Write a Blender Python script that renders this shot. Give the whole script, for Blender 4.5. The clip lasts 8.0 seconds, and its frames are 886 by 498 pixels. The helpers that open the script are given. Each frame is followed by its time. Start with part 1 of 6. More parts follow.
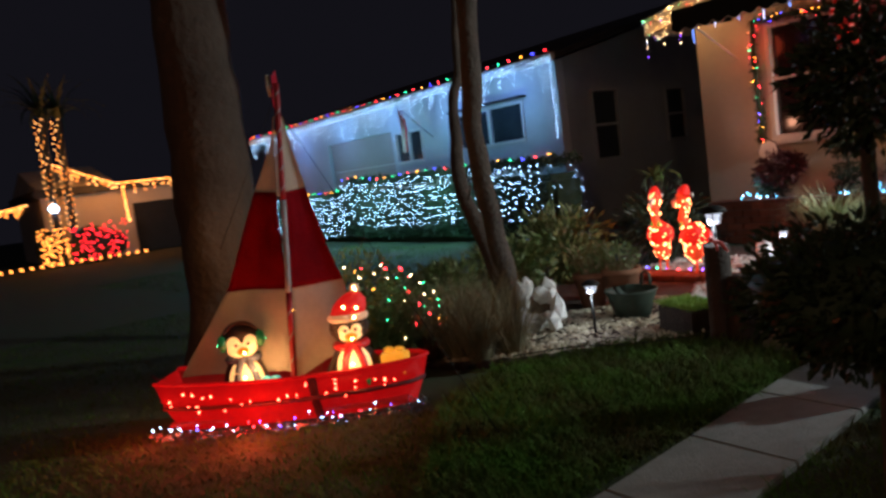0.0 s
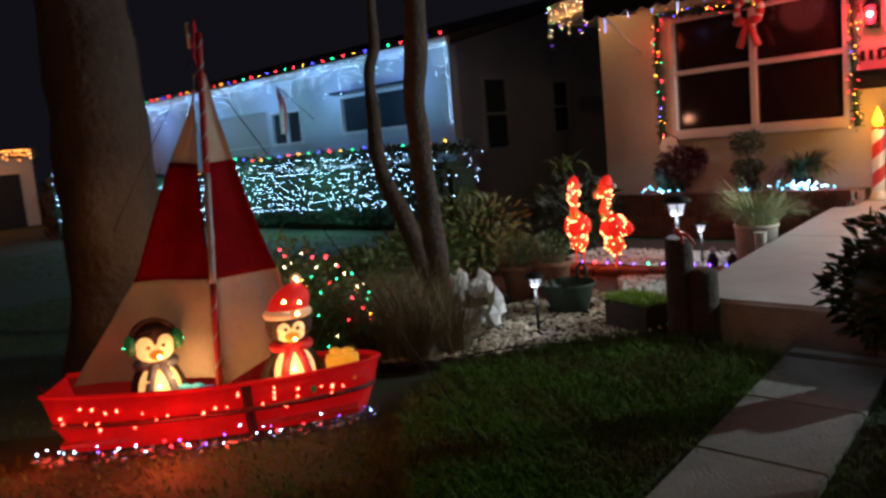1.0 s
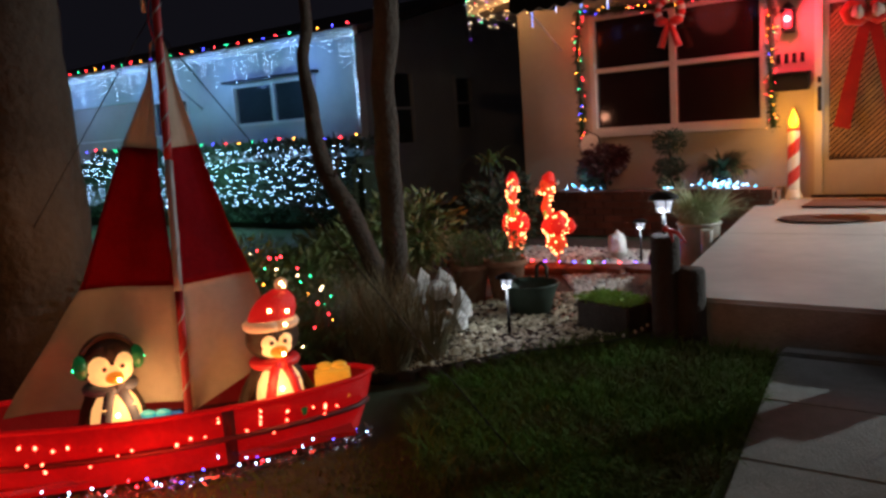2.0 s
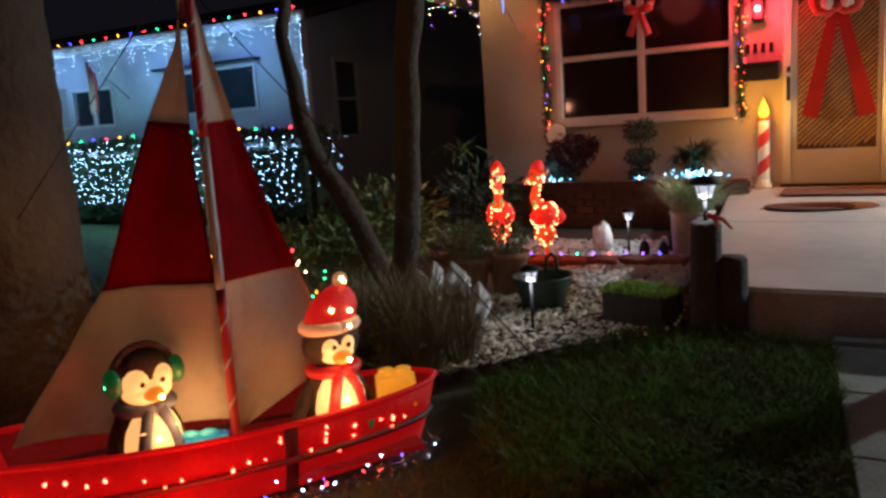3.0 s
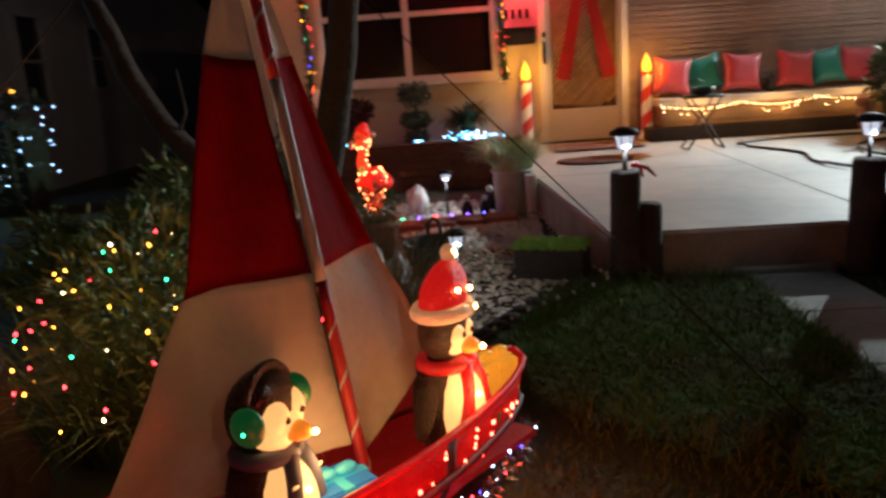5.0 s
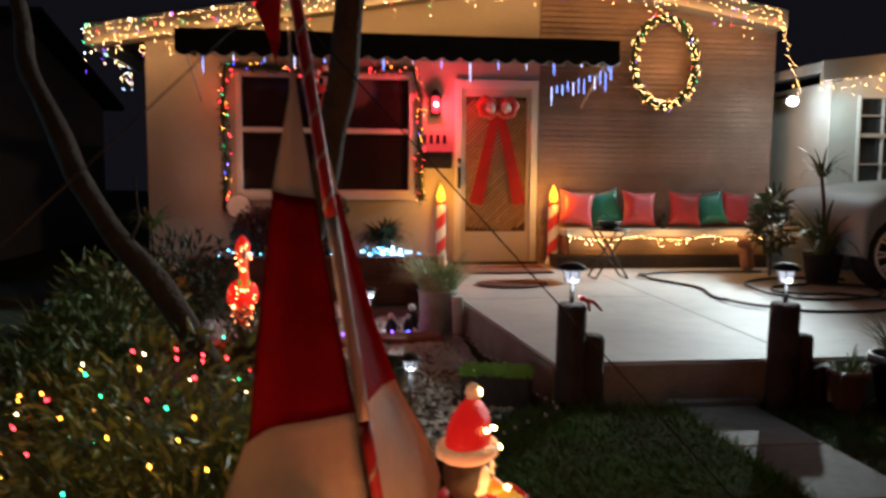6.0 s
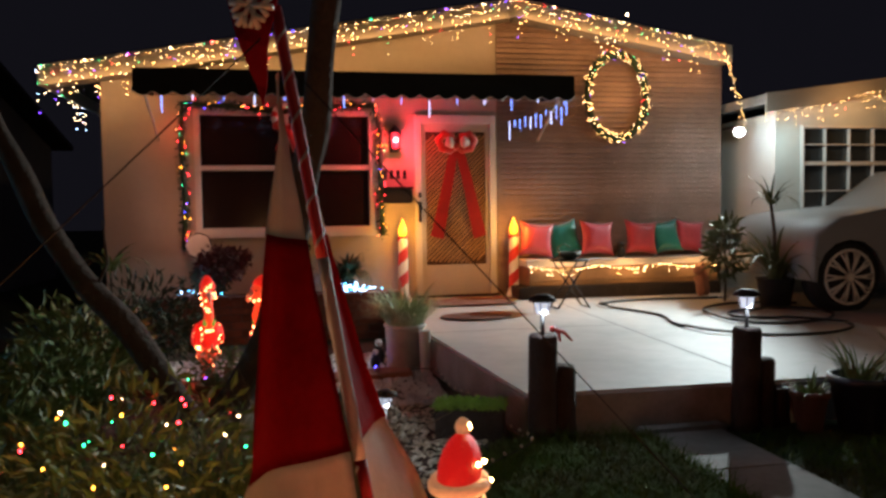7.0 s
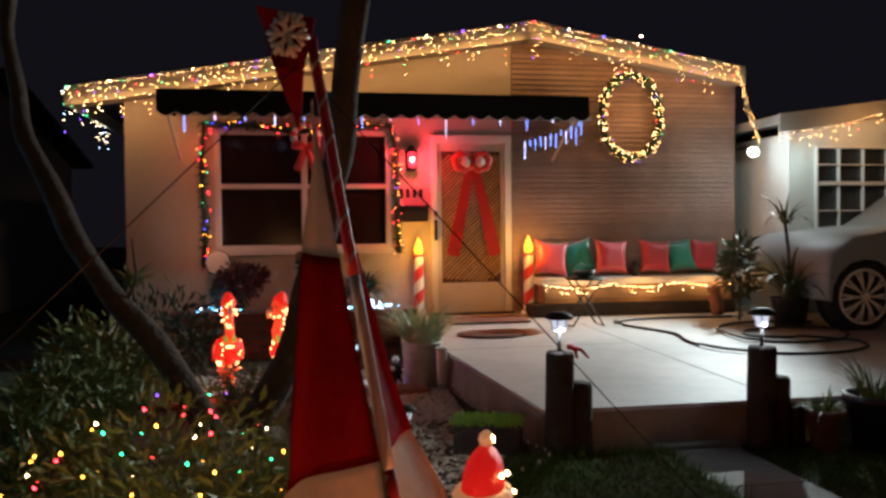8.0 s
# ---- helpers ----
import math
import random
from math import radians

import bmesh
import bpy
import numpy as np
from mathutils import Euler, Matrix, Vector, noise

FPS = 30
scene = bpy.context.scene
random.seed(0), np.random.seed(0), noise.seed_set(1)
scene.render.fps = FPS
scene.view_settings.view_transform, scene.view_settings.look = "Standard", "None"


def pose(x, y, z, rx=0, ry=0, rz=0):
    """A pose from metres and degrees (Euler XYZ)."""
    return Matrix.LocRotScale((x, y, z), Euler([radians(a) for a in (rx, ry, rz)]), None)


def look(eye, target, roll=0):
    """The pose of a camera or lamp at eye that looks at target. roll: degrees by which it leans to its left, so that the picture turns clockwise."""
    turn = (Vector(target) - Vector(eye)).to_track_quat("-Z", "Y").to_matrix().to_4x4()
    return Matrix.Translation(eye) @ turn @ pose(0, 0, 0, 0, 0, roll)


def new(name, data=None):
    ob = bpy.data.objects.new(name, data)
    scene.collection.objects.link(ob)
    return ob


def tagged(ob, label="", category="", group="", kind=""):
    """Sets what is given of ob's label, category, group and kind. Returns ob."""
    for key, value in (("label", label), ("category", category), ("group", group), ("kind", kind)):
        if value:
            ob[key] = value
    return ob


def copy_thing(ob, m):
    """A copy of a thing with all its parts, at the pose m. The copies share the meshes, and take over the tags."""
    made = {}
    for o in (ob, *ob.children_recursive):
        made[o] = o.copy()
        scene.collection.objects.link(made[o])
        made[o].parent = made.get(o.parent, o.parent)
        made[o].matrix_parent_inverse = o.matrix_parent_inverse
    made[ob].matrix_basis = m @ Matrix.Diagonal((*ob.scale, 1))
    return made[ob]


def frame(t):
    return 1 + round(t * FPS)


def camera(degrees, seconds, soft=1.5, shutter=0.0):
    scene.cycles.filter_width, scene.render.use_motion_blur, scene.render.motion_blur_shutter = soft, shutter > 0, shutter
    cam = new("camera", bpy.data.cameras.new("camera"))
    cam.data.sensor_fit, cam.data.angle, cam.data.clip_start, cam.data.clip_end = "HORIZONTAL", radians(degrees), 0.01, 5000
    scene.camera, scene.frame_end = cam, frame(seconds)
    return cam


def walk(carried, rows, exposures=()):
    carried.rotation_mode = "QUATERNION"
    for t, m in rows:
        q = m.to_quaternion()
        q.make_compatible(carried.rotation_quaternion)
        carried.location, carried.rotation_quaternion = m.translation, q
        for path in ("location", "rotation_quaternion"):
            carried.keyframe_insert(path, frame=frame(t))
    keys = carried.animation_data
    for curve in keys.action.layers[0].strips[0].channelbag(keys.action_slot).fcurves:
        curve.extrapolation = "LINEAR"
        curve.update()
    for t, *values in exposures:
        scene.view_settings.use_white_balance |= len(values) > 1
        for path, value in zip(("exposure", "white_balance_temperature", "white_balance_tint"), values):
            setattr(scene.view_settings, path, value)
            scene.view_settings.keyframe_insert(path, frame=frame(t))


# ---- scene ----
cam = camera(59.8, 8.0, soft=2.8, shutter=0.5)
PATH = [
    (0, (2.383, -8.514, 1.163), (0.739, -7.392, 0.966), -7.4),
    (0.5, (2.013, -8.596, 1.151), (0.48, -7.333, 0.919), -6.5),
    (1, (1.633, -8.593, 1.149), (0.232, -7.191, 0.886), -5.1),
    (1.5, (1.279, -8.62, 1.155), (-0.01, -7.117, 0.874), -4.5),
    (2, (0.935, -8.684, 1.149), (-0.208, -7.07, 0.855), -4.0),
    (2.2, (0.81, -8.72, 1.143), (-0.283, -7.07, 0.843), -3.9),
    (3.3, (-0.005, -8.727, 1.092), (-0.845, -6.942, 0.764), -4.0),
    (3.5, (-0.158, -8.734, 1.083), (-0.891, -6.905, 0.743), -4.2),
    (4, (-0.543, -8.777, 1.089), (-1.101, -6.894, 0.71), -4.0),
    (4.2, (-0.686, -8.786, 1.092), (-1.214, -6.895, 0.707), -3.8),
    (5.3, (-1.449, -8.736, 1.129), (-1.38, -6.796, 0.645), -1.9),
    (5.5, (-1.519, -8.845, 1.178), (-1.371, -6.915, 0.678), 0.6),
    (5.7, (-1.62, -8.85, 1.186), (-1.395, -6.908, 0.771), 2.4),
    (5.9, (-1.727, -8.794, 1.215), (-1.461, -6.822, 0.997), 0.9),
    (6, (-1.759, -8.763, 1.222), (-1.498, -6.788, 1.041), 0.4),
    (6.5, (-1.867, -8.808, 1.254), (-1.605, -6.829, 1.125), -1.1),
    (7, (-1.859, -8.791, 1.239), (-1.479, -6.829, 1.142), -0.8),
    (7.5, (-1.878, -8.835, 1.247), (-1.473, -6.878, 1.18), -1.0),
    (8, (-1.915, -8.872, 1.244), (-1.565, -6.904, 1.194), -0.6),
]
walk(cam, [(t, look(eye, target, roll)) for t, eye, target, roll in PATH], [(0.0, 0.56), (0.6, 0.50), (1.3, 0.36), (2.2, 0.30), (4.2, 0.30), (5.5, 0.38), (8.0, 0.42)])

# ---- light: a night with a floodlight, lamps and light strings ----
G = -0.10          # lawn level
world = bpy.data.worlds.new("night")
scene.world = world
world.use_nodes = True
wn = world.node_tree
wn.nodes["Background"].inputs[0].default_value = (0.21, 0.20, 0.30, 1)
wn.nodes["Background"].inputs[1].default_value = 0.019


def lamp(name, at, watts, colour, radius=0.05, kind="POINT", aim=None, cone=120):
    data = bpy.data.lights.new(name, kind)
    data.energy, data.color, data.shadow_soft_size = watts, colour, radius
    if kind == "SPOT":
        data.spot_size, data.spot_blend = radians(cone), 0.85
    ob = new(name, data)
    ob.matrix_world = look(at, aim) if aim else pose(*at)
    return ob


WARM, COOL, REDL, AMBER = (1.0, 0.50, 0.17), (0.15, 0.35, 1.0), (1.0, 0.04, 0.07), (1.0, 0.42, 0.05)
lamp("floodlight_lamp", (3.34, -0.50, 2.14), 810, (0.84, 0.97, 0.98), 0.06, "SPOT", (-3.5, -4.4, 0.2), 90)
# two added fills without a fixture: floodlight spill on siding, garage wall and car
lamp("floodlight_glow_lamp", (3.15, -0.95, 2.10), 11, (0.80, 0.97, 1.0), 0.06)
lamp("floodlight_side_lamp", (3.44, -1.05, 2.20), 13, (0.80, 0.95, 0.95), 0.06, "SPOT", (5.0, -1.5, 1.1), 160)
# assumed lamp out of view: lights sail, lawns and slab from the front
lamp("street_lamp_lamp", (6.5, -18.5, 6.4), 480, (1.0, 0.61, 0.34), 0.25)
# one long strip along each slope of the gable for its light string
for x, z, length, tilt in ((-1.85, 2.94, 4.9, -9.7), (1.95, 3.15, 2.6, 9.7)):
    strip = lamp("gable_string_lamp", (x, -0.44, z), 1.8 * length, WARM, 0.05, "AREA")
    strip.data.shape, strip.data.size, strip.data.size_y = "RECTANGLE", length, 0.16
    strip.matrix_world = Matrix.Translation((x, -0.44, z)) @ Matrix.Rotation(radians(tilt), 4, "Y") @ Matrix.Rotation(radians(78), 4, "X")
lamp("garage_string_lamp", (4.5, -1.25, 2.42), 7, WARM, 0.2)
lamp("wreath_lamp", (1.95, -0.35, 2.6), 4, WARM, 0.2)
lamp("porch_lantern_lamp", (-0.70, -0.26, 2.02), 23, REDL, 0.05)
# added warm fill, set out from the garland to brighten the octagon sign
lamp("garland_lamp", (-2.98, -0.48, 1.22), 1.8, (1.0, 0.42, 0.25), 0.05)
lamp("garland_lamp", (-3.05, -0.24, 2.15), 1.6, (1.0, 0.10, 0.04), 0.15)
lamp("garland_lamp", (-1.6, -0.5, 2.30), 2.5, (1.0, 0.12, 0.10), 0.25)
for x in (-0.65, 0.65):
    lamp("candle_lamp", (x, -0.38, 1.06), 8, AMBER, 0.06)
for x in (1.1, 1.9, 2.7):
    lamp("bench_string_lamp", (x, -0.72, 0.62), 3.0, WARM, 0.08)
for x in (-8.0, -10.0, -12.2, -14.6, -17.0):
    lamp("icicle_string_lamp", (x, -0.05, 2.40), 14, COOL, 0.15)
for x in (-8.6, -11.0, -14.0):
    lamp("hedge_net_lamp", (x, -1.2, 0.9), 62, (0.22, 0.62, 0.70), 0.3)
lamp("far_house_lamp", (-21.6, -3.6, 2.2), 55, (1.0, 0.36, 0.07), 0.3)
lamp("far_house_lamp", (-21.0, -1.6, 2.0), 14, (1.0, 0.36, 0.07), 0.3)
for x, watts in ((-1.22, 1.6), (-2.78, 0.9)):
    lamp("mini_bundle_lamp", (x, -0.62, 0.55), watts, (0.30, 0.62, 1.0), 0.08)
lamp("bird_lamp", (-2.3, -3.0, 0.4), 4.6, (1.0, 0.13, 0.04), 0.12)
lamp("figure_lamp", (-1.66, -7.08, 0.24), 3.3, (1.0, 0.46, 0.15), 0.10)
lamp("figure_lamp", (-1.30, -6.72, 0.24), 2.8, (1.0, 0.46, 0.15), 0.10)
lamp("bush_string_lamp", (-2.30, -6.78, 0.78), 5.5, (1.0, 0.44, 0.16), 0.25)
lamp("hull_lamp", (-1.40, -7.28, 0.05), 9.5, (1.0, 0.07, 0.03), 0.15)
lamp("hull_lamp", (-1.88, -7.66, 0.05), 3.6, (1.0, 0.07, 0.03), 0.15)


for x, y, z in ((-1.40, -4.75, 0.185), (-1.52, -2.2, 0.185), (-0.475, -4.60, 0.63), (0.80, -4.62, 0.62)):
    lamp("solar_light_lamp", (x, y - 0.03, z), 1.3, (0.80, 0.88, 1.0), 0.02)


# ---- materials ----
def mat(name, base, rough=0.7, metal=0.0, vary=0.25, scale=6.0, bump=0.0, bscale=60.0, other=None, glow=None, power=0.0, sheen=0.0, spec=0.5, rand=0.0, alpha_t=0.0):
    """A surface whose colour wanders between base and other at two scales, with a fine relief."""
    m = bpy.data.materials.new(name)
    m.use_nodes = True
    nt = m.node_tree
    b = nt.nodes["Principled BSDF"]
    b.inputs["Roughness"].default_value, b.inputs["Metallic"].default_value = rough, metal
    b.inputs["Specular IOR Level"].default_value = spec
    tc = nt.nodes.new("ShaderNodeTexCoord")
    other = other or tuple(c * (1 - vary) for c in base)
    n1, n2 = nt.nodes.new("ShaderNodeTexNoise"), nt.nodes.new("ShaderNodeTexNoise")
    n1.inputs["Scale"].default_value, n2.inputs["Scale"].default_value = scale, scale * 9
    n1.inputs["Detail"].default_value = n2.inputs["Detail"].default_value = 3
    nt.links.new(tc.outputs["Object"], n1.inputs["Vector"])
    nt.links.new(tc.outputs["Object"], n2.inputs["Vector"])
    add = nt.nodes.new("ShaderNodeMath")
    add.operation = "MULTIPLY_ADD"
    nt.links.new(n2.outputs["Fac"], add.inputs[0])
    add.inputs[1].default_value = 0.45
    nt.links.new(n1.outputs["Fac"], add.inputs[2])
    ramp = nt.nodes.new("ShaderNodeMapRange")
    ramp.inputs[1].default_value, ramp.inputs[2].default_value = 0.5, 0.95
    nt.links.new(add.outputs[0], ramp.inputs[0])
    mix = nt.nodes.new("ShaderNodeMix")
    mix.data_type = "RGBA"
    mix.inputs[6].default_value, mix.inputs[7].default_value = (*base, 1), (*other, 1)
    nt.links.new(ramp.outputs[0], mix.inputs[0])
    out = mix.outputs[2]
    if rand:
        info, hsv = nt.nodes.new("ShaderNodeObjectInfo"), nt.nodes.new("ShaderNodeHueSaturation")
        mr = nt.nodes.new("ShaderNodeMapRange")
        mr.inputs[3].default_value, mr.inputs[4].default_value = 1 - rand, 1 + rand
        nt.links.new(info.outputs["Random"], mr.inputs[0])
        nt.links.new(mr.outputs[0], hsv.inputs["Value"])
        nt.links.new(out, hsv.inputs["Color"])
        out = hsv.outputs[0]
    nt.links.new(out, b.inputs["Base Color"])
    if bump:
        nb, bp = nt.nodes.new("ShaderNodeTexNoise"), nt.nodes.new("ShaderNodeBump")
        nb.inputs["Scale"].default_value, nb.inputs["Detail"].default_value = bscale, 4
        nt.links.new(tc.outputs["Object"], nb.inputs["Vector"])
        bp.inputs["Strength"].default_value, bp.inputs["Distance"].default_value = bump, 0.02
        nt.links.new(nb.outputs["Fac"], bp.inputs["Height"])
        nt.links.new(bp.outputs[0], b.inputs["Normal"])
    if sheen:
        b.inputs["Sheen Weight"].default_value = sheen
    if alpha_t:
        b.inputs["Transmission Weight"].default_value = alpha_t
    if glow:
        b.inputs["Emission Color"].default_value, b.inputs["Emission Strength"].default_value = (*glow, 1), power
    return m


def bulbmat(name, colour, power):
    m = mat(name, colour, 0.3, vary=0.05, glow=colour, power=power)
    m.cycles.emission_sampling = "NONE"
    return m


grass_soil = mat("lawn", (0.026, 0.050, 0.014), 0.95, vary=0.5, scale=1.3, bump=0.6, bscale=90, other=(0.040, 0.036, 0.018))
grass_blade = mat("grass_blade", (0.062, 0.160, 0.020), 0.9, spec=0.1, vary=0.5, scale=2.2, other=(0.075, 0.070, 0.028))
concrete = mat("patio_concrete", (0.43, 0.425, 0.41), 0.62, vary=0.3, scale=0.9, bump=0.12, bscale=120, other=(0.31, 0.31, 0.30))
# slab sides: a darker concrete than the top
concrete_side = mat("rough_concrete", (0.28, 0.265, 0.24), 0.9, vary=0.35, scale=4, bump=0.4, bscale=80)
paver = mat("paver_concrete", (0.27, 0.265, 0.25), 0.8, vary=0.35, scale=2.5, bump=0.25, bscale=90, rand=0.12)
stucco = mat("beige_stucco", (0.56, 0.48, 0.40), 0.85, vary=0.12, scale=1.5, bump=0.25, bscale=140)
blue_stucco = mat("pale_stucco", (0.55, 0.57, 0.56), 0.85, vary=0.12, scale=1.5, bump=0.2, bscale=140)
wing_paint = mat("pale_grey_paint", (0.56, 0.60, 0.57), 0.75, vary=0.1, scale=1.2, bump=0.15, bscale=120)
siding = mat("brown_siding", (0.37, 0.245, 0.19), 0.62, vary=0.3, scale=3, bump=0.2, bscale=70, rand=0.12)
white_trim = mat("white_trim", (0.68, 0.66, 0.62), 0.5, vary=0.12, scale=3, bump=0.05)
door_white = mat("door_paint", (0.60, 0.54, 0.46), 0.5, vary=0.12, scale=3)
shingle = mat("roof_shingle", (0.06, 0.055, 0.05), 0.9, vary=0.4, scale=5, bump=0.5, bscale=50)
fascia_paint = mat("fascia_paint", (0.30, 0.27, 0.23), 0.6, vary=0.15, scale=3)
awning_cloth = mat("awning_cloth", (0.013, 0.018, 0.013), 0.85, vary=0.35, scale=4, bump=0.15, bscale=150)
awning_edge = mat("awning_binding", (0.42, 0.42, 0.38), 0.8, vary=0.2)
glass_dark = mat("screened_glass", (0.022, 0.012, 0.010), 0.16, vary=0.3, scale=2, spec=0.6)
glass_blue = mat("blue_dark_glass", (0.035, 0.044, 0.050), 0.12, vary=0.3, scale=2, spec=0.6)
black_metal = mat("black_metal", (0.015, 0.014, 0.014), 0.45, metal=0.3, vary=0.3)
black_plastic = mat("black_plastic", (0.018, 0.018, 0.018), 0.7, spec=0.25, vary=0.3)
faded_tub = mat("faded_tub", (0.50, 0.47, 0.42), 0.7, vary=0.3, scale=9, bump=0.1)
# stucco darkened to put shade on the neighbour's side wall
shaded_stucco = mat("shaded_grey_stucco", (0.33, 0.34, 0.35), 0.9, vary=0.15, scale=1.5, bump=0.2, bscale=140)
steel = mat("galvanised_steel", (0.50, 0.50, 0.50), 0.5, metal=0.25, vary=0.3, scale=9, bump=0.05)
old_wood = mat("weathered_piling", (0.040, 0.028, 0.022), 0.9, vary=0.5, scale=7, bump=0.7, bscale=35)
bench_wood = mat("bench_wood", (0.36, 0.22, 0.11), 0.6, vary=0.35, scale=5, bump=0.2, bscale=40)
bench_top = mat("painted_bench_top", (0.62, 0.60, 0.56), 0.5, vary=0.15, scale=4)
slat_wood = mat("door_slat_wood", (0.44, 0.26, 0.12), 0.6, vary=0.35, scale=9, bump=0.2, rand=0.15)
slat_gap = mat("door_backing", (0.09, 0.05, 0.03), 0.8, vary=0.3)
brick_red = mat("planter_brick", (0.21, 0.085, 0.055), 0.85, vary=0.35, scale=5, bump=0.5, bscale=60, rand=0.2)
mortar = mat("mortar", (0.15, 0.12, 0.10), 0.95, vary=0.3, scale=9, bump=0.4)
paver_red = mat("red_paver", (0.30, 0.10, 0.055), 0.8, vary=0.3, scale=5, bump=0.4, rand=0.2)
mulch = mat("mulch", (0.075, 0.045, 0.032), 0.95, vary=0.55, scale=11, bump=0.9, bscale=70)
pebble = mat("pebble", (0.70, 0.63, 0.48), 0.5, vary=0.5, scale=14, bump=0.2, other=(0.32, 0.26, 0.17))
white_stone = mat("white_stone", (0.78, 0.77, 0.74), 0.7, vary=0.3, scale=8, bump=0.5, bscale=40)
terracotta = mat("terracotta", (0.32, 0.14, 0.075), 0.85, vary=0.3, scale=8, bump=0.2)
bark = mat("bark", (0.052, 0.038, 0.028), 0.95, vary=0.45, scale=4, bump=0.9, bscale=18)
bark_dark = mat("dark_bark", (0.075, 0.056, 0.044), 0.95, vary=0.45, scale=6, bump=0.9, bscale=30)
leaf_green = mat("leaf_green", (0.085, 0.175, 0.045), 0.55, vary=0.5, scale=5, other=(0.17, 0.19, 0.07))
leaf_dark = mat("leaf_dark", (0.030, 0.055, 0.022), 0.6, vary=0.4, scale=5)
leaf_pale = mat("leaf_pale", (0.62, 0.66, 0.44), 0.6, vary=0.45, scale=6, other=(0.22, 0.30, 0.12))
sign_white = mat("sign_white", (0.85, 0.84, 0.80), 0.5, vary=0.1)
# darker clay than the terracotta pots
dark_clay = mat("dark_clay", (0.13, 0.065, 0.045), 0.9, vary=0.4, scale=8, bump=0.2)
leaf_palm = mat("leaf_palm", (0.055, 0.085, 0.030), 0.6, vary=0.45, scale=5, other=(0.11, 0.11, 0.045))
leaf_lime = mat("leaf_lime", (0.26, 0.42, 0.05), 0.6, vary=0.4, scale=9, other=(0.16, 0.30, 0.04))
leaf_red = mat("leaf_red", (0.10, 0.022, 0.022), 0.6, vary=0.4, scale=6)
grass_brown = mat("brown_grass", (0.28, 0.21, 0.12), 0.8, vary=0.45, scale=6, other=(0.17, 0.16, 0.09))
red_cloth = mat("red_sailcloth", (0.31, 0.004, 0.014), 0.85, vary=0.3, scale=5, bump=0.35, bscale=9, spec=0.15)
white_cloth = mat("white_sailcloth", (0.62, 0.56, 0.49), 0.7, vary=0.18, scale=4, bump=0.35, bscale=9, spec=0.2)
# bulb light in the mesh hull is put in as even red emission
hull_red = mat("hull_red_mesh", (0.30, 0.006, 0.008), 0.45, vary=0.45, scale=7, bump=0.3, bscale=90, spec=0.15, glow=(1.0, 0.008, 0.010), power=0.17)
hull_dark = mat("hull_trim", (0.10, 0.006, 0.008), 0.6, vary=0.3)
tinsel_silver = mat("silver_tinsel", (0.62, 0.64, 0.70), 0.22, metal=0.9, vary=0.2, scale=20)
foil_red = mat("red_foil", (0.30, 0.008, 0.014), 0.55, metal=0.2, vary=0.3, scale=9)
foil_silver = mat("silver_foil", (0.30, 0.29, 0.31), 0.6, metal=0.25, vary=0.2, scale=9)
teal_cloth = mat("teal_satin", (0.008, 0.24, 0.21), 0.42, vary=0.25, scale=5, bump=0.25, bscale=14, sheen=0.3)
pink_cloth = mat("red_satin", (0.48, 0.045, 0.07), 0.42, vary=0.25, scale=5, bump=0.25, bscale=14, sheen=0.3)
rubber = mat("hose_rubber", (0.012, 0.014, 0.013), 0.5, vary=0.3)
mat_rug = mat("brown_mat", (0.19, 0.075, 0.05), 0.95, vary=0.3, scale=20, bump=0.6, bscale=160)
car_paint = mat("silver_car_paint", (0.27, 0.29, 0.30), 0.45, metal=0.0, vary=0.05, scale=2)
tyre_rubber = mat("tyre_rubber", (0.012, 0.012, 0.012), 0.8, vary=0.3)
alloy = mat("alloy", (0.86, 0.80, 0.70), 0.4, metal=0.1, vary=0.1)
blue_glaze = mat("dark_blue_glaze", (0.016, 0.020, 0.036), 0.5, vary=0.3)
green_plastic = mat("green_tub_plastic", (0.03, 0.05, 0.035), 0.6, vary=0.3)
garland_green = mat("garland_green", (0.018, 0.05, 0.015), 0.6, vary=0.4, scale=20)
wire_green = mat("string_wire", (0.012, 0.02, 0.012), 0.6, vary=0.2)
b_warm = bulbmat("warm_bulb", (1.0, 0.46, 0.14), 21)
b_cool = bulbmat("cool_white_bulb", (0.36, 0.62, 1.0), 15)
b_white = bulbmat("white_bulb", (1.0, 0.68, 0.34), 18)
b_red = bulbmat("red_bulb", (1.0, 0.02, 0.03), 20)
b_green = bulbmat("green_bulb", (0.02, 0.80, 0.28), 11)
b_blue = bulbmat("blue_bulb", (0.05, 0.05, 1.0), 14)
b_amber = bulbmat("amber_bulb", (1.0, 0.33, 0.03), 14)
b_purple = bulbmat("violet_bulb", (0.18, 0.05, 1.0), 12)
b_hot = bulbmat("hot_red_bulb", (1.0, 0.26, 0.09), 13)
b_hull = mat("hull_bulb", (1.0, 0.15, 0.08), 0.3, vary=0.05, glow=(1.0, 0.06, 0.03), power=22)
b_far = bulbmat("far_amber_bulb", (1.0, 0.30, 0.05), 2.6)
b_farred = bulbmat("far_red_bulb", (1.0, 0.02, 0.03), 3)
b_farw = bulbmat("far_warm_bulb", (1.0, 0.42, 0.12), 3.0)


# ---- mesh helpers ----
def mesh_ob(name, bm, material, parent=None):
    me = bpy.data.meshes.new(name)
    bm.to_mesh(me)
    bm.free()
    for m in (material if isinstance(material, (list, tuple)) else [material]):
        me.materials.append(m)
    ob = new(name, me)
    if parent:
        ob.parent = parent
    return ob


def part(name, bm, material, parent, label=""):
    ob = mesh_ob(name, bm, material, parent)
    return tagged(ob, label) if label else ob


